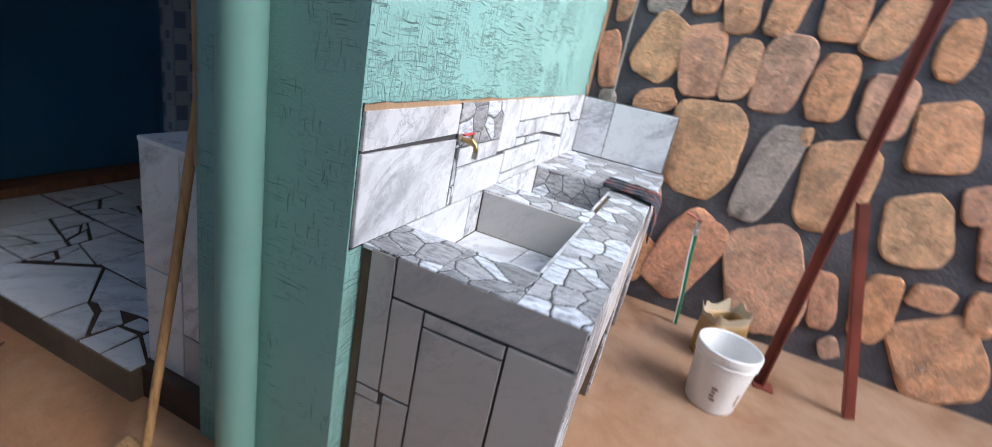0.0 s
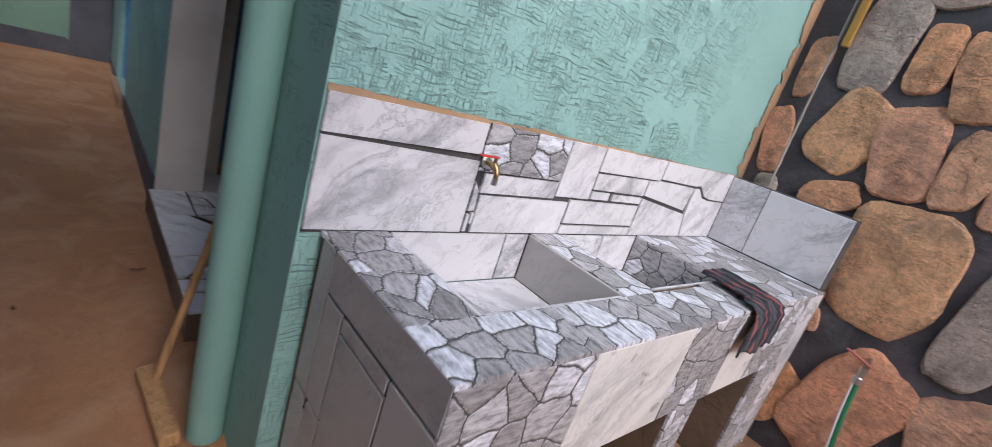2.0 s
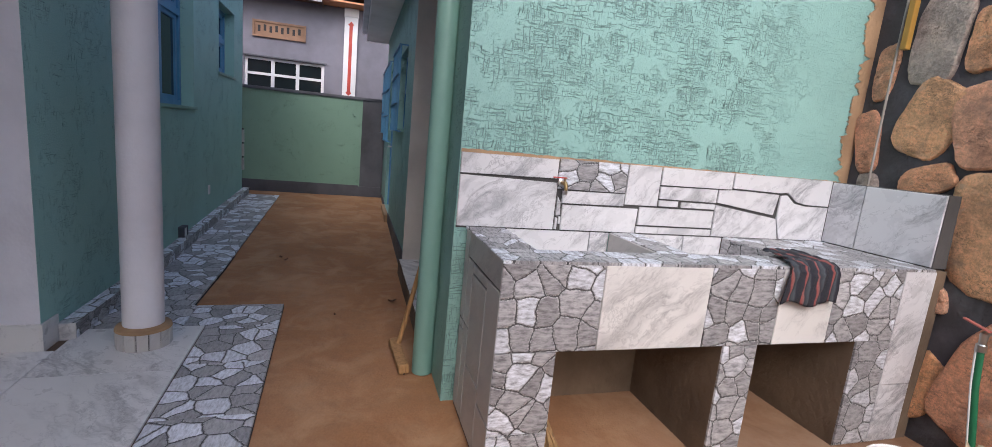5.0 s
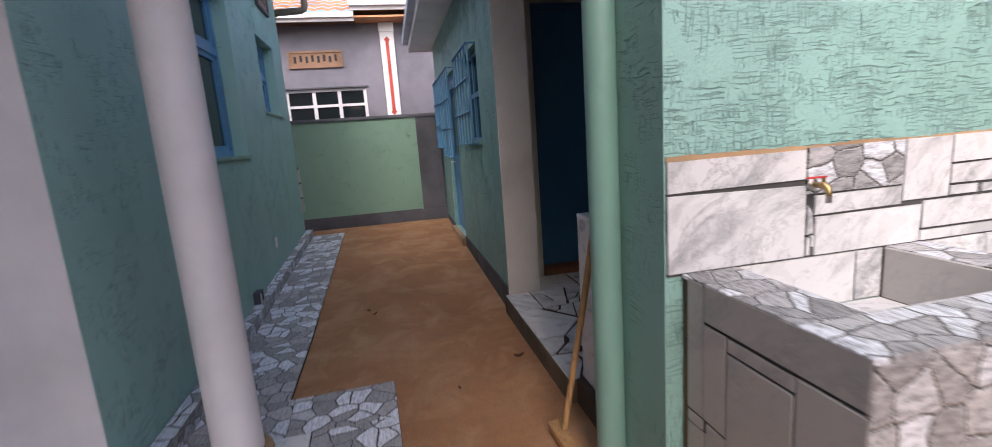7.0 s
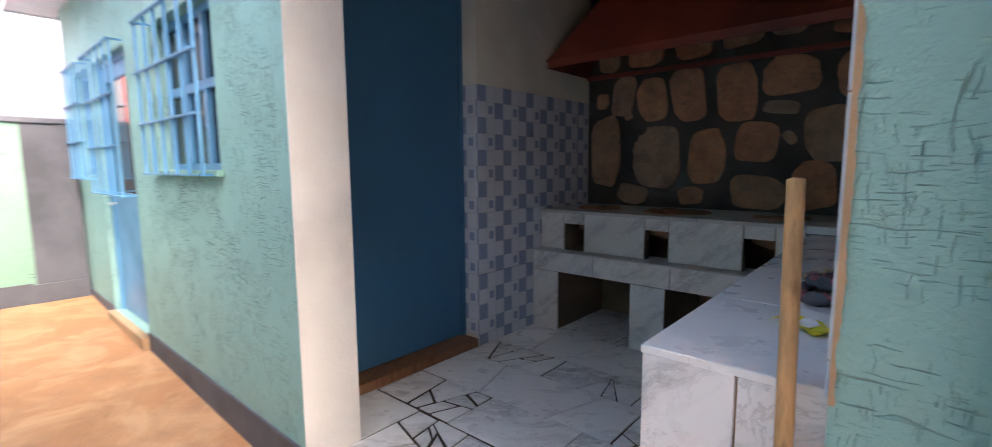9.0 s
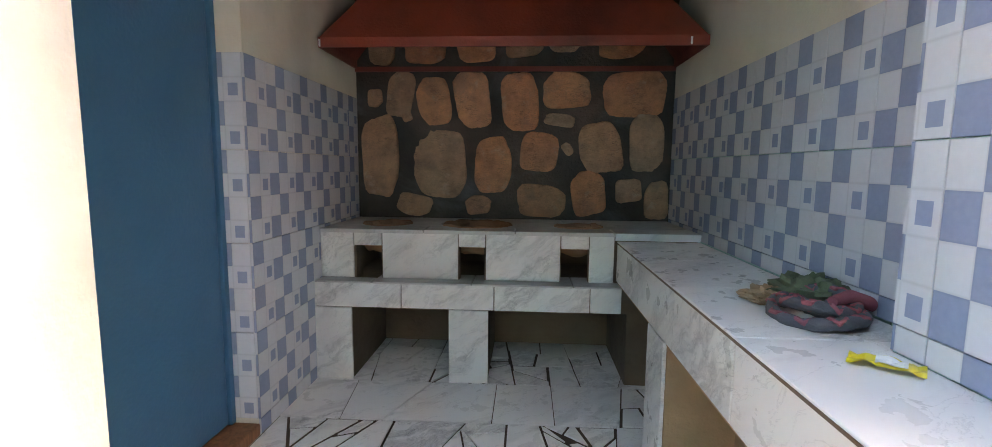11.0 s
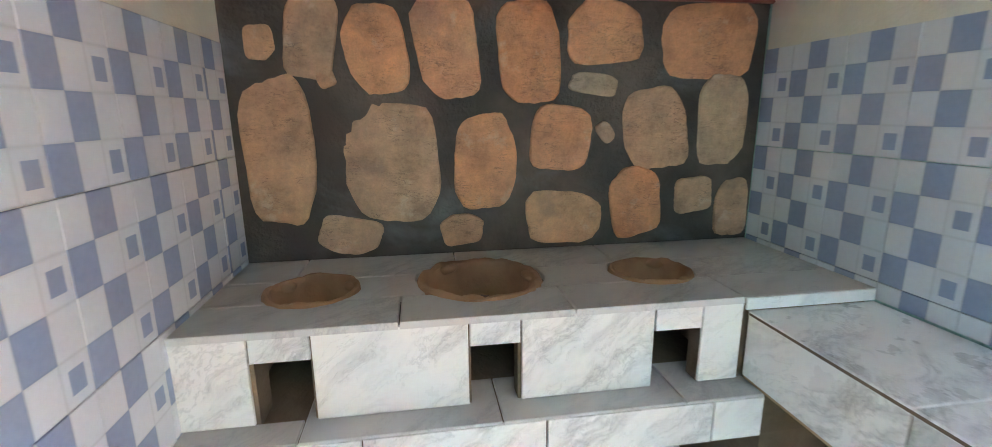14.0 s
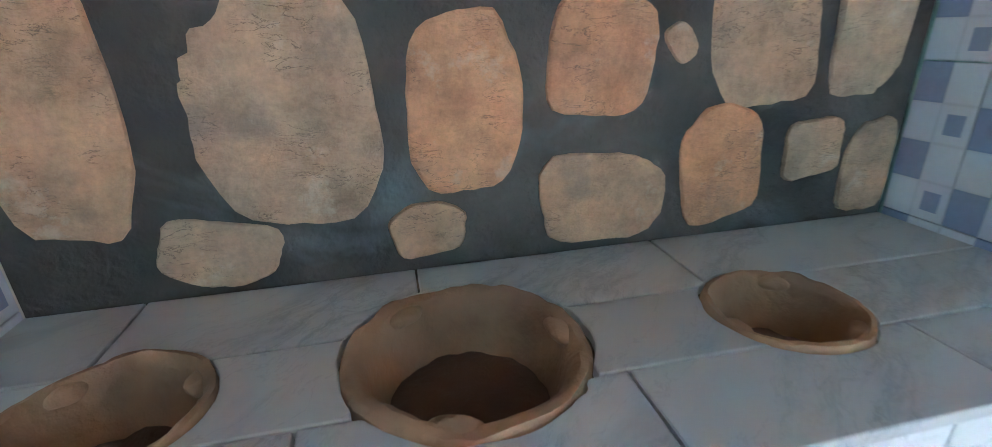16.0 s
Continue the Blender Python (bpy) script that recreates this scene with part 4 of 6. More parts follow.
# ---- kitchen hood ----
def build_hood():
    hood = thing("smoke_hood", "large red-oxide sheet-metal smoke hood hung over the stove", "hood")
    x0, x1, y0, y1, z = -3.345, -1.203, 3.20, 3.80, 2.00
    bm = bmesh.new()
    bot = [bm.verts.new(p) for p in ((x0, y0, z + 0.05), (x1, y0, z + 0.05), (x1, y1, z + 0.05), (x0, y1, z + 0.05))]
    top = [bm.verts.new(p) for p in ((x0 + 0.55, y0 + 0.35, 2.75), (x1 - 0.55, y0 + 0.35, 2.75), (x1 - 0.55, y1, 2.75), (x0 + 0.55, y1, 2.75))]
    for i in (0, 1, 3):
        j = (i + 1) % 4
        bm.faces.new([bot[i], bot[j], top[j], top[i]])
    canopy = part("canopy", bm, RED, hood)
    solid = canopy.modifiers.new("thickness", "SOLIDIFY")
    solid.thickness = 0.004
    part("lip", boxes((x0, x1, y0 - 0.006, y0 + 0.006, z, z + 0.055), (x0, x0 + 0.012, y0 + 0.006, y1, z, z + 0.055), (x1 - 0.012, x1, y0 + 0.006, y1, z, z + 0.055), bevel=0.002), RED, hood, "turned-down red metal rim")
    part("rear_rail", boxes((x0, x1, y1 - 0.02, y1, z - 0.02, z + 0.012)), RUST, hood, "rear angle-iron rail")
    for x in (x0 + 0.006, x1 - 0.10):
        part("scuff_strip", boxes((x, x + 0.01, y0 - 0.0085, y0 - 0.006, z + 0.004, z + 0.045)), WHITE, hood, "scraped bare patch")


build_hood()

# ---- stone walls ----
KITCHEN_STONES_LOW = [
    (-3.19, 1.41, 0.125, 0.275, 3), (-2.77, 1.365, 0.178, 0.23, 0), (-2.40, 1.36, 0.124, 0.187, 2), (-2.08, 1.45, 0.123, 0.128, -6),
    (-1.67, 1.48, 0.136, 0.166, 8), (-1.36, 1.51, 0.110, 0.188, 0), (-1.74, 1.17, 0.112, 0.15, 8), (-2.06, 1.115, 0.16, 0.112, 0),
    (-1.47, 1.19, 0.085, 0.078, 5), (-1.28, 1.13, 0.078, 0.128, 0), (-2.95, 1.075, 0.12, 0.075, -8), (-2.50, 1.08, 0.086, 0.065, 4),
    (-3.00, 1.69, 0.032, 0.038, 20), (-1.89, 1.47, 0.030, 0.045, 35),
]
KITCHEN_STONES_HIGH = [
    (-3.04, 1.835, 0.09, 0.148, -6), (-2.81, 1.79, 0.113, 0.157, 4), (-2.54, 1.80, 0.115, 0.187, 10), (-2.22, 1.79, 0.124, 0.192, 0),
    (-1.90, 1.865, 0.155, 0.122, 0), (-1.46, 1.84, 0.20, 0.15, 0), (-1.95, 1.665, 0.10, 0.042, -6), (-3.22, 1.81, 0.05, 0.06, 0),
    (-2.86, 2.15, 0.14, 0.11, 2), (-2.52, 2.15, 0.13, 0.10, 3), (-2.20, 2.17, 0.12, 0.09, 12), (-1.92, 2.20, 0.12, 0.09, 8), (-1.55, 2.17, 0.15, 0.10, 10),
    (-3.17, 2.13, 0.09, 0.10, 0),
]
KITCHEN_ORANGE = (-2.40, -2.08, -1.74, -2.81, -2.54, -2.22, -1.90, -1.46, -2.86, -2.52, -1.55)  # x of the warmer stones
YARD_STONES_NEAR = [
    (-0.45, 1.58, 0.18, 0.13, 68), (-0.22, 1.55, 0.19, 0.12, 102), (-0.50, 1.98, 0.21, 0.11, 86), (-0.29, 1.94, 0.14, 0.07, 89),
    (-0.11, 1.90, 0.17, 0.09, 102), (0.00, 1.54, 0.16, 0.08, 91), (0.21, 1.56, 0.20, 0.12, 88), (-0.41, 1.28, 0.12, 0.07, 21),
    (-0.05, 1.06, 0.27, 0.20, 97), (0.32, 1.02, 0.28, 0.11, 82), (0.05, 0.40, 0.29, 0.17, 73), (0.12, 1.89, 0.14, 0.08, 85),
    (-0.02, 2.20, 0.13, 0.10, 1), (-0.30, 2.21, 0.10, 0.06, 11), (0.44, 1.27, 0.05, 0.03, 94), (-0.74, 1.46, 0.16, 0.06, 98), (-0.72, 1.83, 0.14, 0.05, 88),
]
YARD_STONES_FAR = [
    (0.67, 1.04, 0.25, 0.17, 95), (0.53, 0.40, 0.33, 0.21, 113), (1.11, 0.92, 0.19, 0.15, 110), (1.30, 1.12, 0.10, 0.06, 111),
    (1.49, 0.25, 0.25, 0.20, 128), (1.11, 0.43, 0.20, 0.10, 95), (1.32, 0.59, 0.10, 0.07, 4), (0.86, 0.39, 0.17, 0.07, 105),
    (1.56, 0.58, 0.12, 0.07, 102), (1.03, 1.41, 0.17, 0.14, 106), (0.74, 1.49, 0.16, 0.11, 95), (0.39, 1.90, 0.13, 0.10, 98),
    (0.62, 1.88, 0.15, 0.10, 80), (0.46, 1.54, 0.17, 0.10, 88), (0.91, 1.82, 0.14, 0.08, 95), (1.48, 0.94, 0.16, 0.09, 106), (-0.22, 0.28, 0.16, 0.09, 70),
]


def build_stone_walls():
    rng = random.Random(11)
    kitchen = structure("wall_kitchen_stone", boxes((-3.6, -0.9, 3.825, 4.05, -0.2, 2.75)), MORTAR_KITCHEN, "rubble stone rear wall of the kitchen in dark mortar")
    m = plane_at((0, 3.825, 0), "-y")
    for x, z, a, b, t in KITCHEN_STONES_LOW + KITCHEN_STONES_HIGH:
        shade = STONE_ORANGE if x in KITCHEN_ORANGE else STONE_DRAB
        link_mesh("stone", stone_mesh(rng, a * 1.06, b * 1.04, radians(t), 0.012, (0.96, 1.3), 1), shade, kitchen, "", m @ Matrix.Translation((x, z, 0)))
    yard = structure("wall_yard_stone", boxes((-0.82, 7.0, 3.375, 3.83, -0.3, 3.0)), MORTAR, "yard wall of orange rubble stones in dark mortar")
    m = plane_at((0, 3.375, 0), "-y")
    placed = YARD_STONES_NEAR + YARD_STONES_FAR
    filled = [(x, z, max(a, b)) for x, z, a, b, t in placed]
    for x, z, a, b, t in placed:
        link_mesh("stone", stone_mesh(rng, a * 1.09, b * 1.09, radians(t), 0.025, (1.0, 1.27), 1), STONE, yard, "", m @ Matrix.Translation((x, z, 0)))
    for _ in range(2600):
        x, z = rng.uniform(-0.7, 6.9), rng.uniform(0.1, 2.95)
        a = rng.choice((0.2, 0.17, 0.14, 0.11, 0.07))
        if z < 2.2 and x < 1.5 and a > 0.08 or any((x - p) ** 2 + (z - q) ** 2 < ((0.86 if a > 0.08 else 1.04) * (a + r)) ** 2 for p, q, r in filled):
            continue
        filled.append((x, z, a))
        link_mesh("stone", stone_mesh(rng, a, a * rng.uniform(0.62, 0.85), radians(90 + rng.uniform(-30, 30)), 0.030), STONE, yard, "", m @ Matrix.Translation((x, z, 0)))


# ragged bare plaster where the green coat ends at the stone wall and at the tiles
def ragged(name, u0, u1, v0, v1, m, seed, along):
    n = 220
    pts = []
    for i in range(n + 1):
        k = i / n
        w = noise.noise(Vector((k * 11, seed, 0))) * 0.5 + noise.noise(Vector((k * 45, seed, 5))) * 0.35 + noise.noise(Vector((k * 120, seed, 9))) * 0.3
        if along == "v":
            pts.append(((u1, v0 + (v1 - v0) * k), (u0 + (u1 - u0) * (0.45 + 0.75 * w), v0 + (v1 - v0) * k)))
        else:
            pts.append(((u0 + (u1 - u0) * k, v0), (u0 + (u1 - u0) * k, v1 + (v0 - v1) * (0.35 * (1 + w)))))
    bm = bmesh.new()
    for z in (0.0, 0.006):
        rows = [(bm.verts.new((*a, z)), bm.verts.new((*b, z))) for a, b in pts]
        for a, b in zip(rows, rows[1:]):
            bm.faces.new([a[0], b[0], b[1], a[1]])
    bm.verts.ensure_lookup_table()
    return tagged(part(name, bm, BARE, None, "ragged strip of bare brown plaster at the edge of the green coat", m), kind="structure")


tap_plane = plane_at((TAP_X, 0, 0), "+x")
ragged("plaster_edge", 3.22, 3.376, 1.22, 2.9, tap_plane, 3.0, "v")
ragged("plaster_edge_low", 1.09, 3.30, 1.208, 1.236, tap_plane, 8.0, "u")


ragged("plaster_edge_corner", -1.321, -1.3365, 0.94, 2.44, plane_at((0, END_Y - 0.0045, 0), "-y"), 5.0, "v")


# ---- wash place ----
SINK_Z, FRONT_X = 0.873, -0.21


def build_sink():
    sink = thing("wash_sink", "masonry double wash sink clad in marble and flagstone-print tiles", "sink")
    z = SINK_Z - 0.010
    xf = FRONT_X - 0.010
    # render body: legs, apron with basins hollowed out
    for y0, y1 in ((1.150, 1.378), (2.13, 2.305), (2.87, 3.36)):
        part("leg", boxes((-0.818, xf, y0, y1, -0.02, 0.53)), CEMENT, sink, "brown cement leg")
    for y0, y1 in ((1.378, 2.13), (2.305, 2.87)):
        part("back_render", boxes((-0.818, -0.80, y0, y1, -0.02, 0.53)), CEMENT, sink, "brown cement render")
    deck = bmesh.new()
    wall_with_holes(1.150, 3.36, -0.818, xf, 0.53, z, [(1.33, 1.885, -0.83, -0.388), (2.045, 2.572, -0.83, -0.405)], deck)
    for v in deck.verts:
        v.co = (v.co.z, v.co.x, v.co.y)
    part("deck", deck, CEMENT, sink, "hollow cement basin block")
    part("basin_floor", boxes((-0.818, -0.388, 1.33, 1.885, 0.52, 0.694), (-0.818, -0.405, 2.045, 2.572, 0.52, 0.694)), GROUT, sink)
    up = plane_at((0, 0, z), "up")
    # flagstone tiles on the rim
    rim = [(-0.815, -0.60, 1.14, 1.328), (-0.60, -0.385, 1.14, 1.328), (-0.386, FRONT_X, 1.14, 1.55), (-0.386, FRONT_X, 1.55, 1.95), (-0.386, FRONT_X, 1.95, 2.36), (-0.402, FRONT_X, 2.36, 2.575),
           (-0.815, -0.55, 2.575, 2.98), (-0.55, FRONT_X, 2.575, 2.98), (-0.815, -0.55, 2.98, 3.27), (-0.55, FRONT_X, 2.98, 3.27)]
    for r in rim:
        piece("rim_tile", rect(*r, 0.0012), up, 0.010, FLAG, sink, "grey flagstone-print tile")
    piece("rim_tile", rect(-0.815, -0.388, 1.887, 2.043, 0.001), up, 0.010, FLAG, sink, "grey flagstone-print tile")
    # basin linings
    west = plane_at((-0.818, 0, 0), "+x")
    for y0, y1 in ((1.335, 1.77), (1.77, 1.878), (2.05, 2.32), (2.32, 2.566)):
        piece("basin_tile", rect(y0, y1, 0.70, 0.872), west, 0.010, MARBLE, sink)
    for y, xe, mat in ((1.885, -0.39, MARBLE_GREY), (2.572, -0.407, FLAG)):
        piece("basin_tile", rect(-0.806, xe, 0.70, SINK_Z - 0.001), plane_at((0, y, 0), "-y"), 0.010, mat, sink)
    for y, xe in ((1.33, -0.39), (2.045, -0.407)):
        piece("basin_tile", rect(-xe, 0.806, 0.70, SINK_Z - 0.001), plane_at((0, y, 0), "+y"), 0.010, MARBLE, sink)
    for x, y0, y1 in ((-0.388, 1.342, 1.873), (-0.405, 2.057, 2.56)):
        piece("basin_tile", rect(-y1, -y0, 0.70, SINK_Z - 0.001), plane_at((x, 0, 0), "-x"), 0.010, MARBLE, sink)
    bed = plane_at((0, 0, 0.694), "up")
    for poly in ([(-0.806, 1.342), (-0.63, 1.342), (-0.60, 1.60), (-0.806, 1.56)], [(-0.625, 1.342), (-0.40, 1.342), (-0.40, 1.62), (-0.595, 1.60)], [(-0.806, 1.565), (-0.60, 1.605), (-0.575, 1.873), (-0.806, 1.873)], [(-0.595, 1.607), (-0.40, 1.627), (-0.40, 1.873), (-0.57, 1.873)], rect(-0.806, -0.61, 2.057, 2.56), rect(-0.61, -0.417, 2.057, 2.56)):
        piece("basin_tile", poly, bed, 0.008, MARBLE, sink)
    patch = turned([(0.075, 0.0), (0.072, 0.005), (0.03, 0.004), (0, 0.004)], 22)
    for v in patch.verts:
        v.co.x *= 1 + 0.18 * noise.noise(Vector((v.co.y * 30, 2, 0)))
    part("drain_mortar", patch, BARE, sink, "brown mortar patch round the drain", pose(-0.53, 1.60, 0.703))
    part("drain", turned([(0.032, 0), (0.032, 0.004), (0.026, 0.005), (0.022, 0.001), (0, 0.001)], 24), CHROME, sink, "round steel drain grid", pose(-0.53, 1.60, 0.7075))
    # A black disc paints the darkness of the grid's holes.
    part("drain_holes", turned([(0.02, 0), (0.02, 0.0006), (0.012, 0.0006), (0.010, 0.0004), (0, 0.0004)], 20), BLACK, sink, "black disc for the dark in the drain holes", pose(-0.53, 1.60, 0.7088))
    # front cladding
    east = plane_at((xf, 0, 0), "+x")
    for y0, y1, v0, v1, mat in ((1.14, 1.54, 0.527, 0.862, FLAG), (1.54, 2.016, 0.527, 0.862, MARBLE_CREAM), (2.016, 2.375, 0.527, 0.862, FLAG), (2.375, 2.675, 0.527, 0.862, MARBLE_CREAM), (2.675, 3.08, 0.527, 0.862, FLAG), (3.08, 3.28, 0.30, 0.862, MARBLE),
                                (1.14, 1.38, 0.20, 0.527, FLAG), (1.14, 1.38, 0.0, 0.20, FLAG), (2.13, 2.305, 0.0, 0.527, FLAG), (2.87, 3.08, 0.0, 0.527, FLAG), (3.08, 3.28, 0.0, 0.30, MARBLE)):
        piece("front_tile", rect(y0, y1, v0, v1, 0.0015), east, 0.010, mat, sink)
    # south cladding of cut marble, greyed to carry the shade of this side
    south = plane_at((0, 1.150, 0), "-y")
    cuts = [(-0.785, -0.712, 0.455, 0.870), (-0.708, -0.212, 0.760, 0.870), (-0.708, -0.615, 0.455, 0.752), (-0.61, -0.388, 0.712, 0.750), (-0.61, -0.388, 0.30, 0.706), (-0.382, -0.212, 0.24, 0.752),
            (-0.785, -0.712, 0.415, 0.448), (-0.785, -0.70, 0.02, 0.410), (-0.695, -0.615, 0.02, 0.448), (-0.61, -0.388, 0.02, 0.294), (-0.382, -0.212, 0.02, 0.234)]
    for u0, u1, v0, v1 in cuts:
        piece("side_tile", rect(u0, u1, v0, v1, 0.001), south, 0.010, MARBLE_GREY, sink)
    part("side_bed", boxes((-0.79, -0.216, 1.146, 1.1505, 0.0, 0.862)), GROUT_DARK, sink)


build_sink()

splash = structure("wall_splashback", boxes((TAP_X, TAP_X + 0.004, END_Y + 0.002, 3.28, 0.866, 1.213), (TAP_X + 0.004, -0.232, 3.272, 3.376, 0.873, 1.222)), GROUT_DARK, "bedding of the marble splashback over the sink")


def build_splash():
    m = plane_at((TAP_X + 0.004, 0, 0), "+x")
    pieces = [
        [(1.092, 1.119), (1.563, 1.123), (1.563, 1.213), (1.092, 1.211)], [(1.092, 0.876), (1.567, 0.876), (1.567, 1.102), (1.092, 1.111)],
        [(1.60, 1.007), (1.936, 1.010), (1.936, 1.070), (1.60, 1.067)], [(1.592, 0.905), (1.602, 0.905), (1.602, 0.94), (1.592, 0.94)], [(1.574, 0.945), (1.598, 0.948), (1.594, 1.012), (1.576, 1.04)], [(1.574, 0.878), (1.587, 0.878), (1.585, 0.935), (1.574, 0.937)],
        [(1.606, 0.876), (2.018, 0.876), (2.022, 1.000), (1.606, 0.999)], rect(1.941, 2.130, 1.018, 1.220, 0.001),
    ]
    middle = [
        [(2.137, 1.130), (2.576, 1.134), (2.576, 1.222), (2.137, 1.220)], [(2.138, 1.060), (2.488, 1.057), (2.488, 1.127), (2.138, 1.122)],
        rect(2.138, 2.255, 1.020, 1.052, 0.001), rect(2.275, 2.486, 1.020, 1.049, 0.001),
        rect(2.030, 2.484, 0.918, 1.011, 0.001), rect(2.026, 2.484, 0.876, 0.911, 0.001),
    ]
    far = [
        [(2.497, 1.060), (2.88, 1.010), (2.90, 1.125), (2.60, 1.132), (2.497, 1.126)], [(2.491, 0.876), (2.94, 0.876), (2.905, 0.990), (2.491, 1.046)],
        [(2.584, 1.142), (2.905, 1.135), (2.955, 1.142), (3.03, 1.092), (3.10, 1.080), (3.266, 1.078), (3.266, 1.226), (2.584, 1.222)],
        [(2.950, 0.876), (3.266, 0.876), (3.266, 1.070), (3.10, 1.070), (3.015, 1.082), (2.955, 1.125), (2.913, 1.12), (2.910, 0.995)],
    ]
    for p in pieces + middle + far:
        piece("splash_tile", p, m, 0.009, MARBLE, splash)
    piece("splash_tile", rect(1.568, 1.937, 1.074, 1.219, 0.001), m, 0.010, FLAG, splash, "grey flagstone-print tile")
    north = plane_at((0, 3.272, 0), "-y")
    for u0, u1 in ((-0.806, -0.615), (-0.615, -0.234)):
        piece("splash_tile", rect(u0, u1, 0.876, 1.222), north, 0.009, MARBLE, splash)


build_splash()


def build_tap():
    tap = thing("wall_tap", "small brass wall tap with a red lever over the sink", "tap", pose(TAP_X + 0.014, 1.585, 1.105) @ Matrix.Scale(0.72, 4))
    part("flange", turned([(0.026, 0), (0.026, 0.006), (0.016, 0.012), (0, 0.012)], 20), CHROME, tap, "round chrome wall flange", pose(0, 0, 0, 0, 90, 0), smooth=True)
    part("body", tube([(0.008, 0, 0), (0.04, 0, 0), (0.06, 0, 0), (0.078, 0, -0.012), (0.084, 0, -0.03), (0.084, 0, -0.045)], [0.012, 0.013, 0.017, 0.013, 0.011, 0.011], 14), BRASS, tap, smooth=True)
    part("nozzle", tube([(0.084, 0, -0.042), (0.084, 0, -0.07)], 0.013, 12), CHROME, tap, "ribbed hose nozzle", smooth=True)
    part("stem", tube([(0.056, 0, 0.01), (0.056, 0, 0.034)], 0.008, 12), BRASS, tap)
    part("lever", boxes((0.048, 0.064, -0.085, 0.012, 0.033, 0.041), bevel=0.003), RED_PLASTIC, tap, "red plastic lever")


build_tap()


def build_rag():
    """A striped cloth draped from the sink's deck down over its front edge."""
    rag = thing("striped_rag", "dark striped rag hung wet over the edge of the sink", "cloth", pose(FRONT_X, 2.49, SINK_Z))
    bm = bmesh.new()
    nu, nv = 34, 26
    rows = []
    for i in range(nu + 1):
        s = -0.24 + 0.40 * i / nu
        row = []
        for j in range(nv + 1):
            k = j / nv
            y = (k - 0.5) * (0.17 + 0.13 * i / nu) + (0.03 if i < nu / 2 else 0.0) + 0.05 * (1 - i / nu)
            fold = 0.010 * math.sin(k * 17 + i * 0.12) + 0.006 * noise.noise(Vector((i * 0.3, j * 0.3, 4)))
            if s < 0:
                p = (s, y, 0.012 + abs(fold))
            else:
                d = s - 0.012 * math.sin(k * 9)
                p = (0.014 + abs(fold) + 0.01 * (s > 0.02), y, 0.008 - d)
            row.append(bm.verts.new(p))
        rows.append(row)
    for a, b in zip(rows, rows[1:]):
        for j in range(nv):
            bm.faces.new([a[j], a[j + 1], b[j + 1], b[j]])
    cloth = part("cloth", bm, CLOTH_DARK, rag, smooth=True)
    solid = cloth.modifiers.new("thickness", "SOLIDIFY")
    solid.thickness = 0.005


build_rag()


# things kept under the sink
waste = thing("waste_pipe", "grey plastic waste pipe standing under the sink", "pipe")
part("pipe", tube([(-0.50, 1.46, 0.0), (-0.50, 1.46, 0.525)], 0.026, 16), painted("grey_waste_pipe", (0.22, 0.20, 0.18), 0.6), waste, smooth=True)


def build_straw_broom():
    """A short bundle of broom straw, bound at the top, leaning in the corner under the sink."""
    broom = thing("straw_broom", "short bundle of brown broom straw leaning under the sink", "broom", pose(-0.30, 1.42, 0.0, 0, 0, 20))
    rng = random.Random(4)
    bm = bmesh.new()
    for _ in range(70):
        t, r = rng.uniform(0, 6.283), rng.uniform(0.2, 1.0) ** 0.5
        foot = (0.075 * r * math.cos(t) + 0.05, 0.06 * r * math.sin(t) + 0.03, 0.004)
        mid = (0.04 * r * math.cos(t) + 0.01, 0.035 * r * math.sin(t) + 0.01, 0.10 + rng.uniform(-0.01, 0.01))
        head = (0.016 * r * math.cos(t) - 0.02, 0.016 * r * math.sin(t) - 0.012, 0.21 + rng.uniform(-0.02, 0.02))
        tube([foot, mid, head], 0.0026, 4, bm)
    tagged(part("straw", bm, STRAW, broom, "loose brown straw"), kind="stuff")
    part("binding", turned([(0.021, 0), (0.023, 0.008), (0.021, 0.016)], 14), DARK_WOOD, broom, "dark string binding", pose(-0.012, -0.006, 0.165))


build_straw_broom()

# ---- downpipe, broom ----
def build_downpipe():
    pipe = thing("downpipe", "pale green painted downpipe clipped to the wall end", "pipe")
    part("pipe", tube([(-1.115, 1.033, 0.005), (-1.115, 1.033, 1.3), (-1.115, 1.033, 2.50)], 0.054, 28), PIPE, pipe, smooth=True)
    part("swan_neck", tube([(-1.115, 1.033, 2.48), (-1.115, 1.03, 2.54), (-1.115, 0.98, 2.60), (-1.115, 0.78, 2.66), (-1.115, 0.70, 2.70), (-1.115, 0.70, 2.80)], 0.053, 20), PIPE, pipe, "bent green outlet to the gutter", smooth=True)
    part("socket_collar", turned([(0.055, 0), (0.060, 0.004), (0.060, 0.056), (0.055, 0.06)], 28), PIPE, pipe, at=pose(-1.115, 1.033, 2.44), smooth=True)


build_downpipe()


def build_broom():
    broom = thing("wooden_broom", "worn wooden yard scraper leaning against the counter end", "broom")
    part("handle", tube([(-1.36, 0.925, 0.05), (-1.380, 1.045, 0.6), (-1.413, 1.183, 1.275)], [0.0135, 0.014, 0.0145], 12), PINE, broom, "long round wooden handle", smooth=True)
    bm = boxes((-0.18, 0.18, -0.03, 0.03, -0.028, 0.028), bevel=0.012)
    part("head", bm, PINE, broom, "rounded wooden head block", pose(-1.265, 0.92, 0.032, 8, 0, 4))
    part("blade", boxes((-0.178, 0.178, -0.004, 0.004, -0.031, -0.02)), BLACK, broom, "thin black rubber blade", pose(-1.265, 0.92, 0.032, 8, 0, 4))


build_broom()


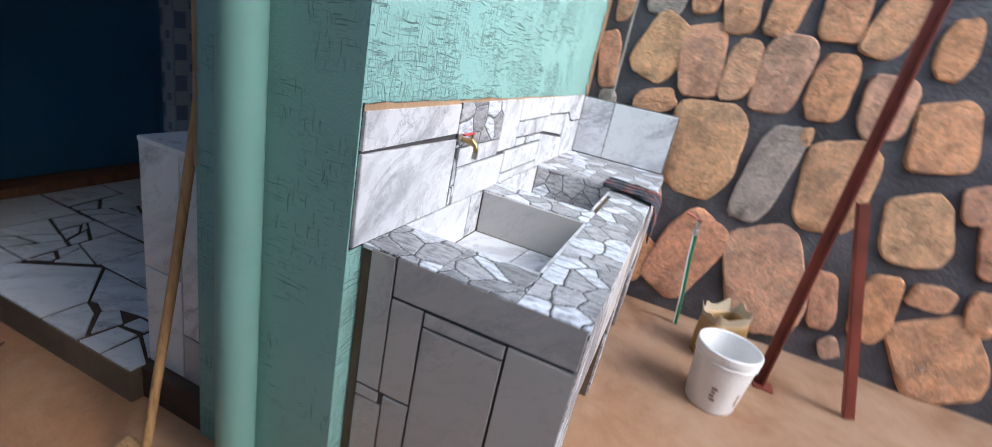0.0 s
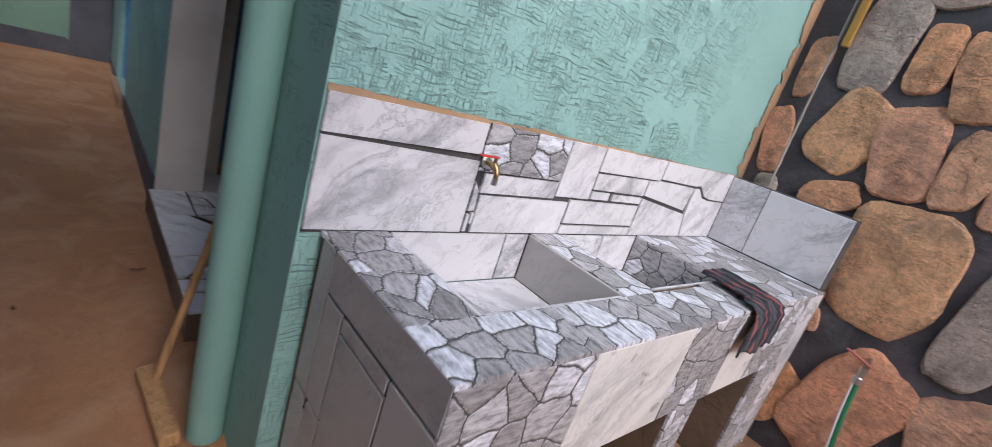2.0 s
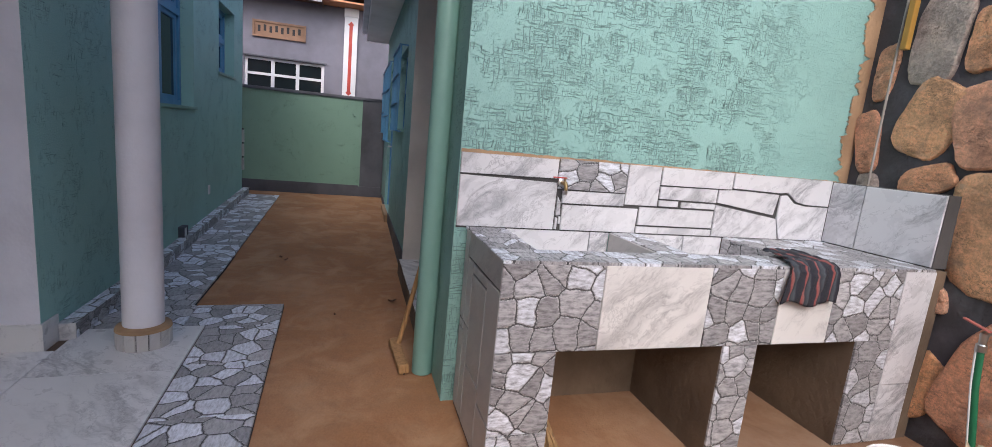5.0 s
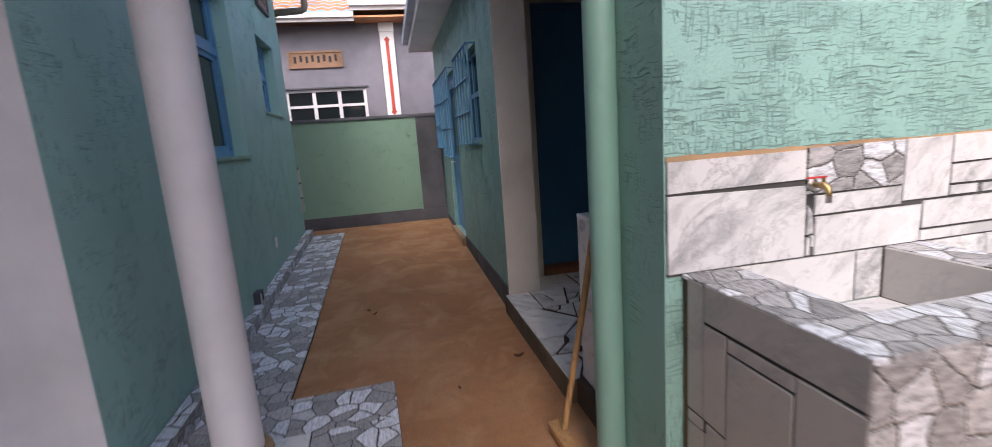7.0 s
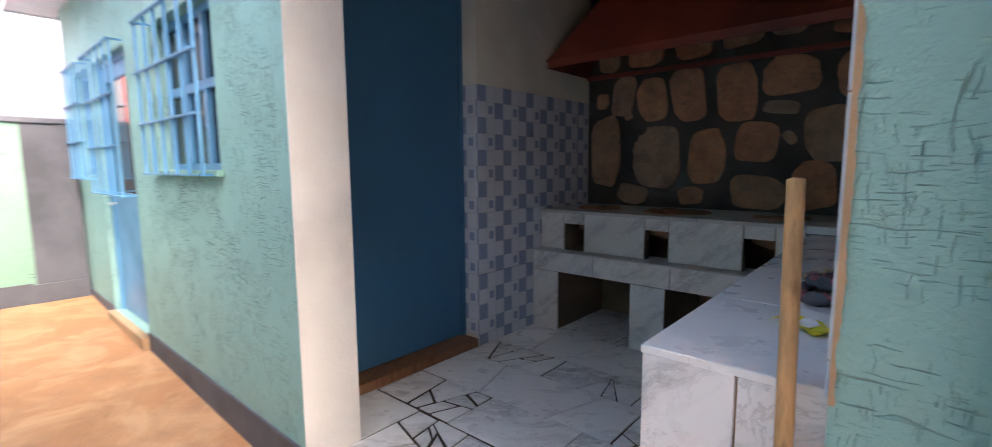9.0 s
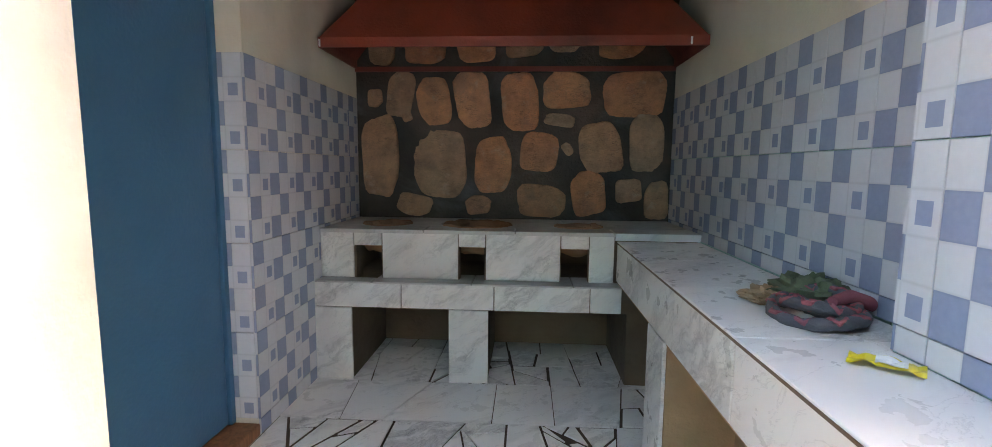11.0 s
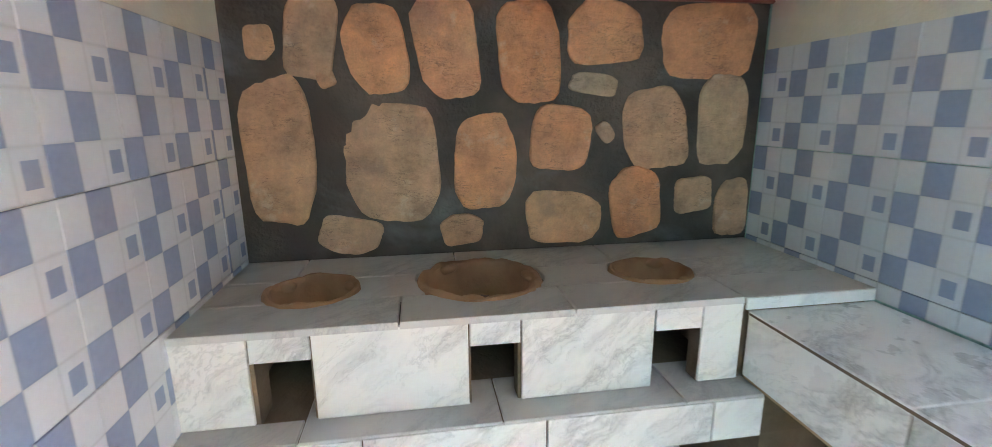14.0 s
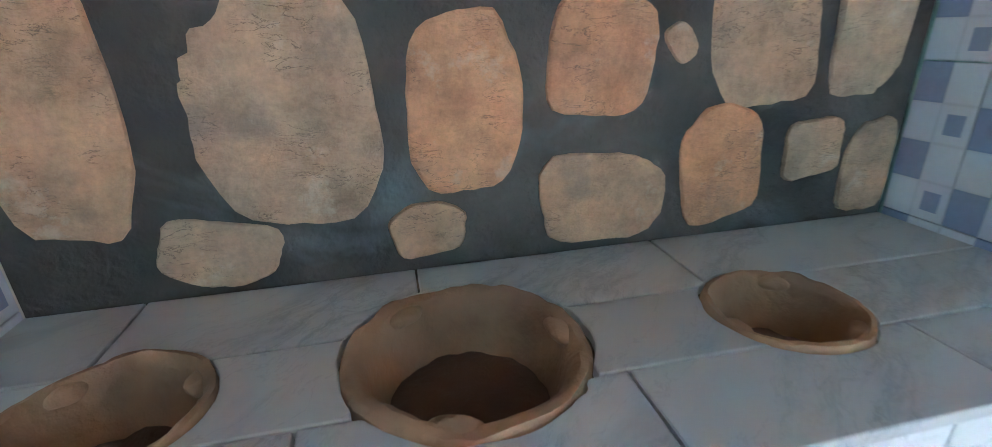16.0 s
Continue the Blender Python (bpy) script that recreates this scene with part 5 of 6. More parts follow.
# ---- yard things ----
def build_bucket():
    bucket = thing("white_bucket", "white plastic paint bucket standing open on the ground", "bucket", pose(0.33, 2.50, 0.0, 0, 0, 20) @ Matrix.Scale(0.9, 4))
    part("shell", turned([(0, 0.004), (0.118, 0.004), (0.124, 0.0), (0.128, 0.01), (0.158, 0.315), (0.164, 0.318), (0.164, 0.35), (0.157, 0.355), (0.150, 0.35), (0.122, 0.02), (0, 0.016)], 40), WHITE_PLASTIC, bucket, smooth=True)
    part("rib", turned([(0.1545, 0.285), (0.162, 0.288), (0.162, 0.293), (0.155, 0.296)], 40), WHITE_PLASTIC, bucket, smooth=True)
    for k, (a0, z0, z1) in enumerate(((4.15, 0.08, 0.17), (5.15, 0.07, 0.15))):
        for j in range(4):
            bm = bmesh.new()
            zz0, zz1 = z0 + (z1 - z0) * j / 4, z0 + (z1 - z0) * (j + 0.62) / 4
            vs = []
            for z in (zz0, zz1):
                r = 0.1285 + 0.0985 * (z - 0.01)
                vs.append([bm.verts.new((r * math.cos(a0 + 0.035 * i - 0.03 * (j % 2)), r * math.sin(a0 + 0.035 * i - 0.03 * (j % 2)), z)) for i in range(7 - j % 3)])
            for i in range(len(vs[0]) - 1):
                bm.faces.new([vs[0][i], vs[0][i + 1], vs[1][i + 1], vs[1][i]])
            part("print_bar", bm, painted("brown_print", (0.16, 0.09, 0.05), 0.5), bucket, "faded brown print")


build_bucket()


def build_jerrycan():
    """The lower half of a jerrycan, cut open, its torn lip curling out."""
    can = thing("jerrycan", "cut-open yellowed plastic jerrycan with a torn pale lip", "jerrycan", pose(0.36, 2.98, 0.0, 0, -4, 35))
    n, rows = 48, []
    bm = bmesh.new()
    levels = ((0.0, 0.90), (0.012, 0.98), (0.03, 1.0), (0.12, 1.0), (0.20, 0.97), (0.245, 0.93))
    for z, k in levels:
        rows.append([bm.verts.new((0.125 * k * math.copysign(abs(math.cos(t)) ** 0.45, math.cos(t)), 0.09 * k * math.copysign(abs(math.sin(t)) ** 0.45, math.sin(t)), z)) for t in [2 * math.pi * i / n for i in range(n)]])
    for a, b in zip(rows, rows[1:]):
        for i in range(n):
            bm.faces.new([a[i], a[(i + 1) % n], b[(i + 1) % n], b[i]])
    bm.faces.new(rows[0][::-1])
    body = part("body", bm, YELLOW_CAN, can, smooth=True)
    body.modifiers.new("thickness", "SOLIDIFY").thickness = 0.004
    bm = bmesh.new()
    rows = []
    for j in range(4):
        row = []
        for i in range(n):
            t = 2 * math.pi * i / n
            w = noise.noise(Vector((2.2 * math.cos(t), 2.2 * math.sin(t), 3.0)))
            k = 0.935 + j * 0.05 * (0.4 + w)
            z = 0.243 + j * (0.016 + 0.024 * w) + 0.008 * noise.noise(Vector((9 * math.cos(t), 9 * math.sin(t), j)))
            row.append(bm.verts.new((0.125 * k * math.copysign(abs(math.cos(t)) ** 0.5, math.cos(t)), 0.09 * k * math.copysign(abs(math.sin(t)) ** 0.5, math.sin(t)), z)))
        rows.append(row)
    for a, b in zip(rows, rows[1:]):
        for i in range(n):
            bm.faces.new([a[i], a[(i + 1) % n], b[(i + 1) % n], b[i]])
    lip = part("torn_lip", bm, painted("pale_torn_plastic", (0.62, 0.52, 0.36), 0.5, 0.15), can, "pale torn plastic lip")
    lip.modifiers.new("thickness", "SOLIDIFY").thickness = 0.003


build_jerrycan()


def build_standpipe():
    tap = thing("standpipe", "green hose standpipe with a tap before the stone wall", "standpipe")
    part("hose", tube([(0.13, 3.21, 0.0), (0.11, 3.20, 0.2), (0.075, 3.19, 0.45), (0.06, 3.19, 0.62)], 0.014, 10), GREEN_HOSE, tap, smooth=True)
    part("stripe", tube([(0.121, 3.198, 0.0), (0.101, 3.188, 0.2), (0.066, 3.178, 0.45), (0.051, 3.178, 0.60)], 0.0045, 6), WHITE_PLASTIC, tap, "pale stripe", smooth=True)
    part("clamp", turned([(0.018, 0), (0.019, 0.004), (0.019, 0.03), (0.016, 0.034)], 14), CHROME, tap, "steel hose clamp", pose(0.06, 3.19, 0.595))
    part("tap_body", tube([(0.06, 3.19, 0.62), (0.06, 3.19, 0.67), (0.06, 3.21, 0.675), (0.055, 3.30, 0.675), (0.05, 3.36, 0.675)], [0.012, 0.016, 0.014, 0.011, 0.011], 12), CHROME, tap, smooth=True)
    part("lever", boxes((-0.075, 0.035, -0.009, 0.009, 0, 0.008), bevel=0.003), painted("pink_lever", (0.50, 0.16, 0.13), 0.5), tap, "faded pink lever", pose(0.045, 3.19, 0.692, 0, 12, -8))


build_standpipe()


def build_post():
    """A red-brown steel angle post with a raking brace."""
    prop = thing("steel_post", "red-oxide painted steel angle post with a raking brace", "post")

    def angle(a, b, w=0.045, t=0.006):
        bm = bar(a, b, w, t)
        off = Vector((w / 2 - t / 2, 0.0, 0))
        q = (Vector(b) - Vector(a)).to_track_quat("Z", "Y").to_matrix()
        o = q @ Vector((w / 2 - t / 2, w / 2, 0))
        return bar(Vector(a) + o, Vector(b) + o, t, w, bm)

    part("upright", angle((0.61, 2.83, 0.0), (0.635, 2.83, 2.75)), RUST, prop)
    part("brace", angle((0.998, 2.835, 0.0), (0.645, 2.835, 1.06)), RUST, prop)
    part("foot_plate", boxes((0.56, 0.66, 2.79, 2.88, 0.0, 0.006)), RUST, prop)


build_post()

for x, y, turn, size in ((-3.38, 0.02, 20, 0.035), (-2.225, 0.95, 80, 0.03), (-3.30, 0.07, 130, 0.022), (-1.95, 0.55, 10, 0.018)):
    leaf = thing("dry_leaf", "small curled dark dry leaf lying on the screed", "leaf", pose(x, y, ground_height(x) + 0.004, 0, 0, turn), "dry leaves")
    bm = bmesh.new()
    rows = []
    for i in range(9):
        k = i / 8
        w = size * 0.42 * math.sin(math.pi * k) ** 0.8 + 0.0005
        rows.append([bm.verts.new(((k - 0.5) * size * 2, w * q, 0.008 * abs(q) + 0.01 * (k - 0.4) ** 2 * 4)) for q in (-1, -0.5, 0, 0.5, 1)])
    for a, b in zip(rows, rows[1:]):
        for q in range(4):
            bm.faces.new([a[q], b[q], b[q + 1], a[q + 1]])
    part("blade", bm, DARK_WOOD, leaf)

conduit = thing("conduit", "thin grey plastic conduit run up the wall corner", "conduit")
part("tube", tube([(-0.655, 3.325, 1.23), (-0.66, 3.325, 1.7), (-0.662, 3.325, 2.9)], 0.006, 8), painted("grey_conduit", (0.34, 0.30, 0.26), 0.6), conduit)
level = thing("yellow_level", "short yellow and brown spirit level tucked behind the conduit", "level")
part("bar", boxes((-0.635, -0.605, 3.30, 3.335, 1.93, 2.18), bevel=0.003), painted("yellow_brown_level", (0.40, 0.22, 0.04), 0.4), level)

# ---- annex windows and door ----
def grille(name, x0, x1, z0, z1, y, nx, nz, parent):
    """Burglar bars stood off the wall: uprights, cross rails and short stays."""
    for i in range(nx):
        x = x0 + (x1 - x0) * i / (nx - 1)
        part("bar", bar((x, y, z0), (x, y, z1), 0.014, 0.014), BLUE_BRIGHT, parent)
    for j in range(nz):
        z = z0 + (z1 - z0) * j / (nz - 1)
        part("rail", bar((x0 - 0.02, y - 0.008, z), (x1 + 0.02, y - 0.008, z), 0.02, 0.008), BLUE_BRIGHT, parent)
    for x in (x0, x1):
        for z in (z0, z1):
            part("stay", bar((x, y, z), (x, END_Y + 0.01, z), 0.012, 0.012), BLUE_BRIGHT, parent)


def steel_window(name, label, x0, x1, z0, z1, y, cols, transom=None):
    w = tagged(new(name), label, "window", kind="structure")
    t = 0.035
    part("window_frame", boxes((x0, x1, y, y + 0.04, z0, z0 + t), (x0, x1, y, y + 0.04, z1 - t, z1), (x0, x0 + t, y, y + 0.04, z0 + t, z1 - t), (x1 - t, x1, y, y + 0.04, z0 + t, z1 - t)), BLUE_BRIGHT, w)
    levels = [z0 + t] + ([transom] if transom else []) + [z1 - t]
    for i in range(cols):
        a, b = x0 + t + (x1 - x0 - 2 * t) * i / cols, x0 + t + (x1 - x0 - 2 * t) * (i + 1) / cols
        if i:
            part("mullion", boxes((a - 0.02, a + 0.02, y - 0.003, y + 0.037, z0 + t, z1 - t)), BLUE_BRIGHT, w)
        for lo, hi in zip(levels, levels[1:]):
            part("pane", boxes((a + 0.01, b - 0.01, y + 0.018, y + 0.024, lo, hi)), GLASS, w)
    if transom:
        part("transom", boxes((x0 + t, x1 - t, y - 0.004, y + 0.036, transom - 0.022, transom + 0.022)), BLUE_BRIGHT, w)
    return w


win = steel_window("window_annex", "blue steel annex window behind blue burglar bars", -4.60, -3.67, 1.29, 2.10, 1.16, 3, 1.72)
part("window_sill", boxes((-4.64, -3.63, END_Y - 0.03, 1.16, 1.262, 1.292), bevel=0.004), PIPE, win, "thin pale sill")
grille("bars", -4.58, -3.69, 1.27, 2.10, END_Y - 0.07, 6, 4, win)
win = steel_window("window_side", "narrow blue steel window beside the annex door, barred", -6.88, -6.24, 1.25, 2.10, 1.16, 2, 1.75)
grille("bars", -6.86, -6.26, 1.22, 2.12, END_Y - 0.07, 5, 4, win)


def build_annex_door():
    door = tagged(new("door_annex"), "blue steel annex door, closed, glazed and barred above", "door", kind="structure")
    x0, x1, z0, z1 = -6.13, -5.15, 0.16, 2.10
    part("door_frame", boxes((x0, x0 + 0.04, 1.13, 1.19, z0, z1), (x1 - 0.04, x1, 1.13, 1.19, z0, z1), (x0 + 0.04, x1 - 0.04, 1.13, 1.19, z1 - 0.04, z1)), BLUE_BRIGHT, door)
    part("door_leaf", boxes((x0 + 0.042, x1 - 0.042, 1.145, 1.18, z0 + 0.01, 1.12), bevel=0.004), BLUE_BRIGHT, door, "solid blue lower panel")
    part("upper_frame", boxes((x0 + 0.042, x0 + 0.12, 1.145, 1.18, 1.12, z1 - 0.042), (x1 - 0.12, x1 - 0.042, 1.145, 1.18, 1.12, z1 - 0.042), (x0 + 0.12, x1 - 0.12, 1.145, 1.18, 1.95, z1 - 0.042)), BLUE_BRIGHT, door)
    part("pane", boxes((x0 + 0.121, x1 - 0.121, 1.158, 1.164, 1.121, 1.949)), GLASS, door)
    part("door_handle", tube([(x0 + 0.10, 1.145, 1.03), (x0 + 0.10, 1.10, 1.03), (x0 + 0.20, 1.095, 1.03)], 0.009, 8), CHROME, door)
    part("threshold", boxes((x0 - 0.02, x1 + 0.02, END_Y - 0.05, 1.2, 0.06, 0.158), bevel=0.006), BARE, door, "worn plaster threshold")
    grille("bars", x0 + 0.06, x1 - 0.03, 1.12, 2.12, END_Y - 0.07, 6, 4, door)


build_annex_door()

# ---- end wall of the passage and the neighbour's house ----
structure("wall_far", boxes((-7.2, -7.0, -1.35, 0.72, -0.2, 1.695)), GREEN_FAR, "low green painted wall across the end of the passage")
structure("wall_far_grey", boxes((-7.2, -6.996, 0.72, 1.078, -0.2, 1.695)), PLINTH, "dark grey painted pier at the end of the wall")
structure("wall_coping", boxes((-7.22, -6.975, -1.35, 1.078, 1.695, 1.74), bevel=0.004), PLINTH, "dark grey coping")
structure("plinth_far", boxes((-7.0, -6.985, -1.2, 0.70, 0, 0.315), (-7.0, -6.97, 0.70, 1.078, 0, 0.30)), PLINTH, "dark grey painted plinth of the end wall")


def build_neighbour():
    house = thing("neighbour_house", "violet-grey neighbouring house with white trim and an orange tiled roof", "house")
    x = -8.9
    wall = wall_with_holes(-7.0, 5.0, -0.2, 3.45, x - 0.25, x, [(-1.40, -0.005, 1.50, 2.37)])
    for v in wall.verts:
        v.co = (v.co.y, v.co.x, v.co.z)
    part("wall", wall, NEIGHBOUR, house)
    win = part("window", boxes((x - 0.10, x - 0.04, -1.40, -0.005, 2.325, 2.37)), WHITE, house, "white painted window")
    for y0, y1, z0, z1 in ((-1.40, -0.005, 1.50, 1.55), (-1.40, -1.35, 1.55, 2.325), (-0.06, -0.005, 1.55, 2.325), (-0.95, -0.89, 1.55, 2.325), (-0.515, -0.455, 1.55, 2.325)):
        part("window_bar", boxes((x - 0.10, x - 0.04, y0, y1, z0, z1)), WHITE, win)
    part("transom", boxes((x - 0.103, x - 0.037, -1.35, -0.06, 2.055, 2.10)), WHITE, win)
    for a, b in ((-1.35, -0.95), (-0.89, -0.515), (-0.455, -0.06)):
        for lo, hi in ((1.55, 2.055), (2.10, 2.325)):
            part("pane", boxes((x - 0.075, x - 0.069, a, b, lo, hi)), GLASS, win)
    part("window_head", boxes((x, x + 0.03, -1.45, 0.04, 2.375, 2.40)), PLINTH, house)
    vent = part("vent_panel", boxes((x, x + 0.02, -1.26, -0.35, 2.73, 3.02), bevel=0.003), BRONZE, house, "pierced brown vent panel")
    part("vent_rim", boxes((x + 0.02, x + 0.04, -1.26, -0.35, 2.985, 3.02), (x + 0.02, x + 0.04, -1.26, -0.35, 2.73, 2.765), (x + 0.02, x + 0.04, -1.26, -1.225, 2.765, 2.985), (x + 0.02, x + 0.04, -0.385, -0.35, 2.765, 2.985)), BRONZE, vent)
    # No holes are cut: black plates stand in for their darkness.
    for i in range(8):
        y = -1.15 + i * 0.098
        part("vent_hole", boxes((x + 0.019, x + 0.022, y - 0.022, y + 0.022, 2.82 + 0.02 * (i % 2), 2.93 + 0.02 * (i % 2))), BLACK, vent, "black plate for the dark of an opening")
    pil = part("pilaster", boxes((x, x + 0.08, 0.335, 0.58, 1.2, 3.30), (x, x + 0.10, 0.325, 0.59, 3.30, 3.45), bevel=0.006), WHITE, house, "white pilaster")
    stripe = boxes((x + 0.08, x + 0.087, 0.425, 0.485, 1.90, 3.16))
    bmesh.ops.create_cone(stripe, cap_ends=True, segments=4, radius1=0.055, radius2=0.055, depth=0.007, matrix=pose(x + 0.0836, 0.455, 3.16, 0, 90, 0))
    bmesh.ops.create_cone(stripe, cap_ends=True, segments=4, radius1=0.055, radius2=0.055, depth=0.007, matrix=pose(x + 0.0836, 0.455, 1.90, 0, 90, 0))
    part("stripe", stripe, painted("pilaster_red", (0.50, 0.06, 0.04), 0.5), pil, "red painted stripe")
    part("soffit", boxes((x, x + 0.44, -7, -0.06, 3.45, 3.46), (x, x + 0.44, -0.06, 5, 3.60, 3.61), (x, x + 0.44, -0.065, -0.055, 3.40, 3.75)), painted("brown_soffit", (0.16, 0.09, 0.06), 0.6), house, "brown boarded soffit")
    part("upper_wall", boxes((x - 0.2, x - 0.002, -0.06, 5, 3.45, 3.62)), NEIGHBOUR, house)
    part("fascia", boxes((x + 0.44, x + 0.47, -7, -0.06, 3.40, 3.52), (x + 0.44, x + 0.47, -0.12, 5, 3.57, 3.71), (x + 0.47, x + 0.55, -7, -0.06, 3.45, 3.53), (x + 0.47, x + 0.55, -0.12, 5, 3.63, 3.72), bevel=0.004), WHITE, house, "white fascia and gutter")
    # courses of curved clay tiles
    roof = part("roof", boxes((x - 2.3, x + 0.45, -7.0, 5.0, 3.46, 3.49)), ROOF, house, "courses of orange curved clay tiles")
    for y0, y1, z0 in ((-7.0, -0.10, 3.54), (-0.10, 5.0, 3.72)):
        n = int((y1 - y0) / 0.045)
        for c in range(9):
            course = bmesh.new()
            rows = []
            for k in (0, 1):
                xx = x + 0.52 - (c + k * 1.06) * 0.33
                zz = z0 + (c + k) * 0.33 * 0.42 + (0.035 if k == 0 else -0.005)
                rows.append([course.verts.new((xx, y0 + (y1 - y0) * i / n, zz + 0.028 * abs(math.sin(i * math.pi / 5)))) for i in range(n + 1)])
            lip = [course.verts.new((v.co.x, v.co.y, v.co.z - 0.03)) for v in rows[0]]
            for i in range(n):
                course.faces.new([rows[0][i], rows[0][i + 1], rows[1][i + 1], rows[1][i]])
                course.faces.new([lip[i], lip[i + 1], rows[0][i + 1], rows[0][i]])
            part("tile_course", course, ROOF, roof, smooth=True)
    part("rear_wall", boxes((x - 6.0, x - 5.8, -7, 5, -0.2, 3.5)), NEIGHBOUR, house)


build_neighbour()

# ---- main house: all in its own frame, turned a little against the annex ----
HOUSE = pose(-1.46, -0.845, 0, 0, 0, 2.8)
SIDE = pose(-1.46, -0.79, 0, 0, 0, 1.3)
FACE = -0.03

structure("wall_house_passage", wall_with_holes(-5.0, 0.0, -0.2, 3.3, FACE - 0.25, FACE, [(-2.66, -1.05, 1.31, 2.62), (-4.46, -3.64, 1.74, 2.52)]), GREEN_LIGHTENED, "green rustic plastered side wall of the house", SIDE)
structure("wall_house_porch", boxes((-0.25, 0.004, -0.345, 0.024, -0.2, 3.3), (-0.25, 0.004, -4.5, -1.26, -0.2, 3.3), (-0.25, 0.004, -1.26, -0.345, 2.15, 3.3)), LILAC, "lilac-grey painted porch wall with a doorway", HOUSE)
structure("wall_house_back", boxes((-4.0, 0.004, -4.6, -4.5, -0.2, 3.3), (-4.1, -4.0, -4.6, -0.28, -0.2, 3.3), (-4.0, -0.25, -4.5, -0.28, -0.05, 0.02)), LILAC, "plain lilac-grey inner walls of the house", HOUSE)
structure("baseboard_porch", boxes((0.004, 0.016, -0.345, 0.034, 0.02, 0.165), (0.004, 0.016, -4.5, -1.26, 0.02, 0.165), (-0.14, 0.016, 0.024, 0.036, 0.02, 0.165), bevel=0.002), MARBLE_CREAM, "beige marble tile skirting", HOUSE)


def house_window(name, label, x0, x1, z0, z1, cols, transom):
    w = tagged(new(name), label, "window", kind="structure")
    w.matrix_basis = SIDE
    y, t = FACE - 0.17, 0.05
    part("window_frame", boxes((x0, x1, y, y + 0.06, z0, z0 + t), (x0, x1, y, y + 0.06, z1 - t, z1), (x0, x0 + t, y, y + 0.06, z0 + t, z1 - t), (x1 - t, x1, y, y + 0.06, z0 + t, z1 - t), bevel=0.003), BLUE_BRIGHT, w)
    step = (x1 - x0 - 2 * t) / cols
    for i in range(cols):
        a, b = x0 + t + step * i, x0 + t + step * (i + 1)
        if i:
            part("mullion", boxes((a - 0.03, a + 0.03, y - 0.002, y + 0.062, z0 + t, z1 - t)), BLUE_BRIGHT, w)
        for lo, hi in ((z0 + t, transom - 0.03), (transom + 0.03, z1 - t)):
            part("casement", boxes((a + 0.03, b - 0.03, y + 0.012, y + 0.05, lo, lo + 0.04), (a + 0.03, b - 0.03, y + 0.012, y + 0.05, hi - 0.04, hi), (a + 0.03, a + 0.07, y + 0.012, y + 0.05, lo + 0.04, hi - 0.04), (b - 0.07, b - 0.03, y + 0.012, y + 0.05, lo + 0.04, hi - 0.04)), BLUE_BRIGHT, w)
            part("pane", boxes((a + 0.07, b - 0.07, y + 0.026, y + 0.032, lo + 0.04, hi - 0.04)), GLASS, w)
    part("transom", boxes((x0 + t, x1 - t, y - 0.004, y + 0.066, transom - 0.03, transom + 0.03)), BLUE_BRIGHT, w)
    part("window_sill", boxes((x0 - 0.03, x1 + 0.03, y + 0.06, FACE + 0.02, z0 - 0.024, z0 + 0.002), bevel=0.003), PIPE, w, "thin pale green sill")


house_window("window_house", "blue steel casement window set deep in the green wall", -2.66, -1.05, 1.31, 2.62, 3, 2.15)
house_window("window_small", "small blue steel window set deep in the green wall", -4.46, -3.64, 1.74, 2.52, 2, 2.16)



def build_wall_vent():
    """A square vent block: dark raised rim round a pierced orange-brown face."""
    vent = thing("wall_vent", "square brown pierced vent block high in the house wall", "vent", SIDE @ pose(-4.14, FACE, 3.04))
    part("block", boxes((-0.24, 0.24, 0.0, 0.02, -0.15, 0.15), bevel=0.003), BRONZE, vent)
    part("rim", boxes((-0.27, 0.27, 0.0, 0.035, 0.15, 0.185), (-0.27, 0.27, 0.0, 0.035, -0.185, -0.15), (-0.27, -0.24, 0.0, 0.035, -0.15, 0.15), (0.24, 0.27, 0.0, 0.035, -0.15, 0.15)), PLINTH, vent, "dark painted rim")
    # Black bars on the solid face give the dark inside the slots.
    for i in range(3):
        part("slot", boxes((-0.16 + i * 0.13, -0.10 + i * 0.13, 0.018, 0.023, -0.10, 0.10)), BLACK, vent)


build_wall_vent()
for z in (0.50, 0.70, 0.90):
    q = thing("quoin", "pale rough tile block at the end corner of the house wall", "quoin", SIDE @ pose(-5.0, FACE, z), "corner quoins")
    bm = boxes((-0.03, 0.025, -0.22, 0.028, 0.0, 0.175), bevel=0.006)
    for v in bm.verts:
        v.co.x += 0.014 * (v.co.z / 0.175)
    part("block", bm, MARBLE_GREY, q)
    part("joint", boxes((-0.02, 0.012, -0.20, 0.018, 0.175, 0.20)), GROUT_DARK, q, "dark mortar joint")

socket = thing("wall_socket", "small white cable outlet on the green wall", "socket", SIDE)
part("plate", boxes((-3.19, -3.13, FACE, FACE + 0.012, 0.39, 0.49), bevel=0.004), WHITE_PLASTIC, socket)


def build_junction_box():
    """An open box whose lid has gone, on the kerb against the wall."""
    box = thing("junction_box", "small open grey junction box with a dark rim above the kerb", "junction box", SIDE @ pose(-2.17, FACE, 0.118))
    part("case", boxes((-0.06, 0.06, 0.0, 0.05, 0.0, 0.012), (-0.06, 0.06, 0.0, 0.05, 0.098, 0.11), (-0.06, -0.048, 0.0, 0.05, 0.012, 0.098), (0.048, 0.06, 0.0, 0.05, 0.012, 0.098), bevel=0.002), PLINTH, box)
    part("plate", boxes((-0.047, 0.047, 0.0, 0.04, 0.013, 0.097)), MARBLE_CREAM, box, "pale inner plate")


build_junction_box()


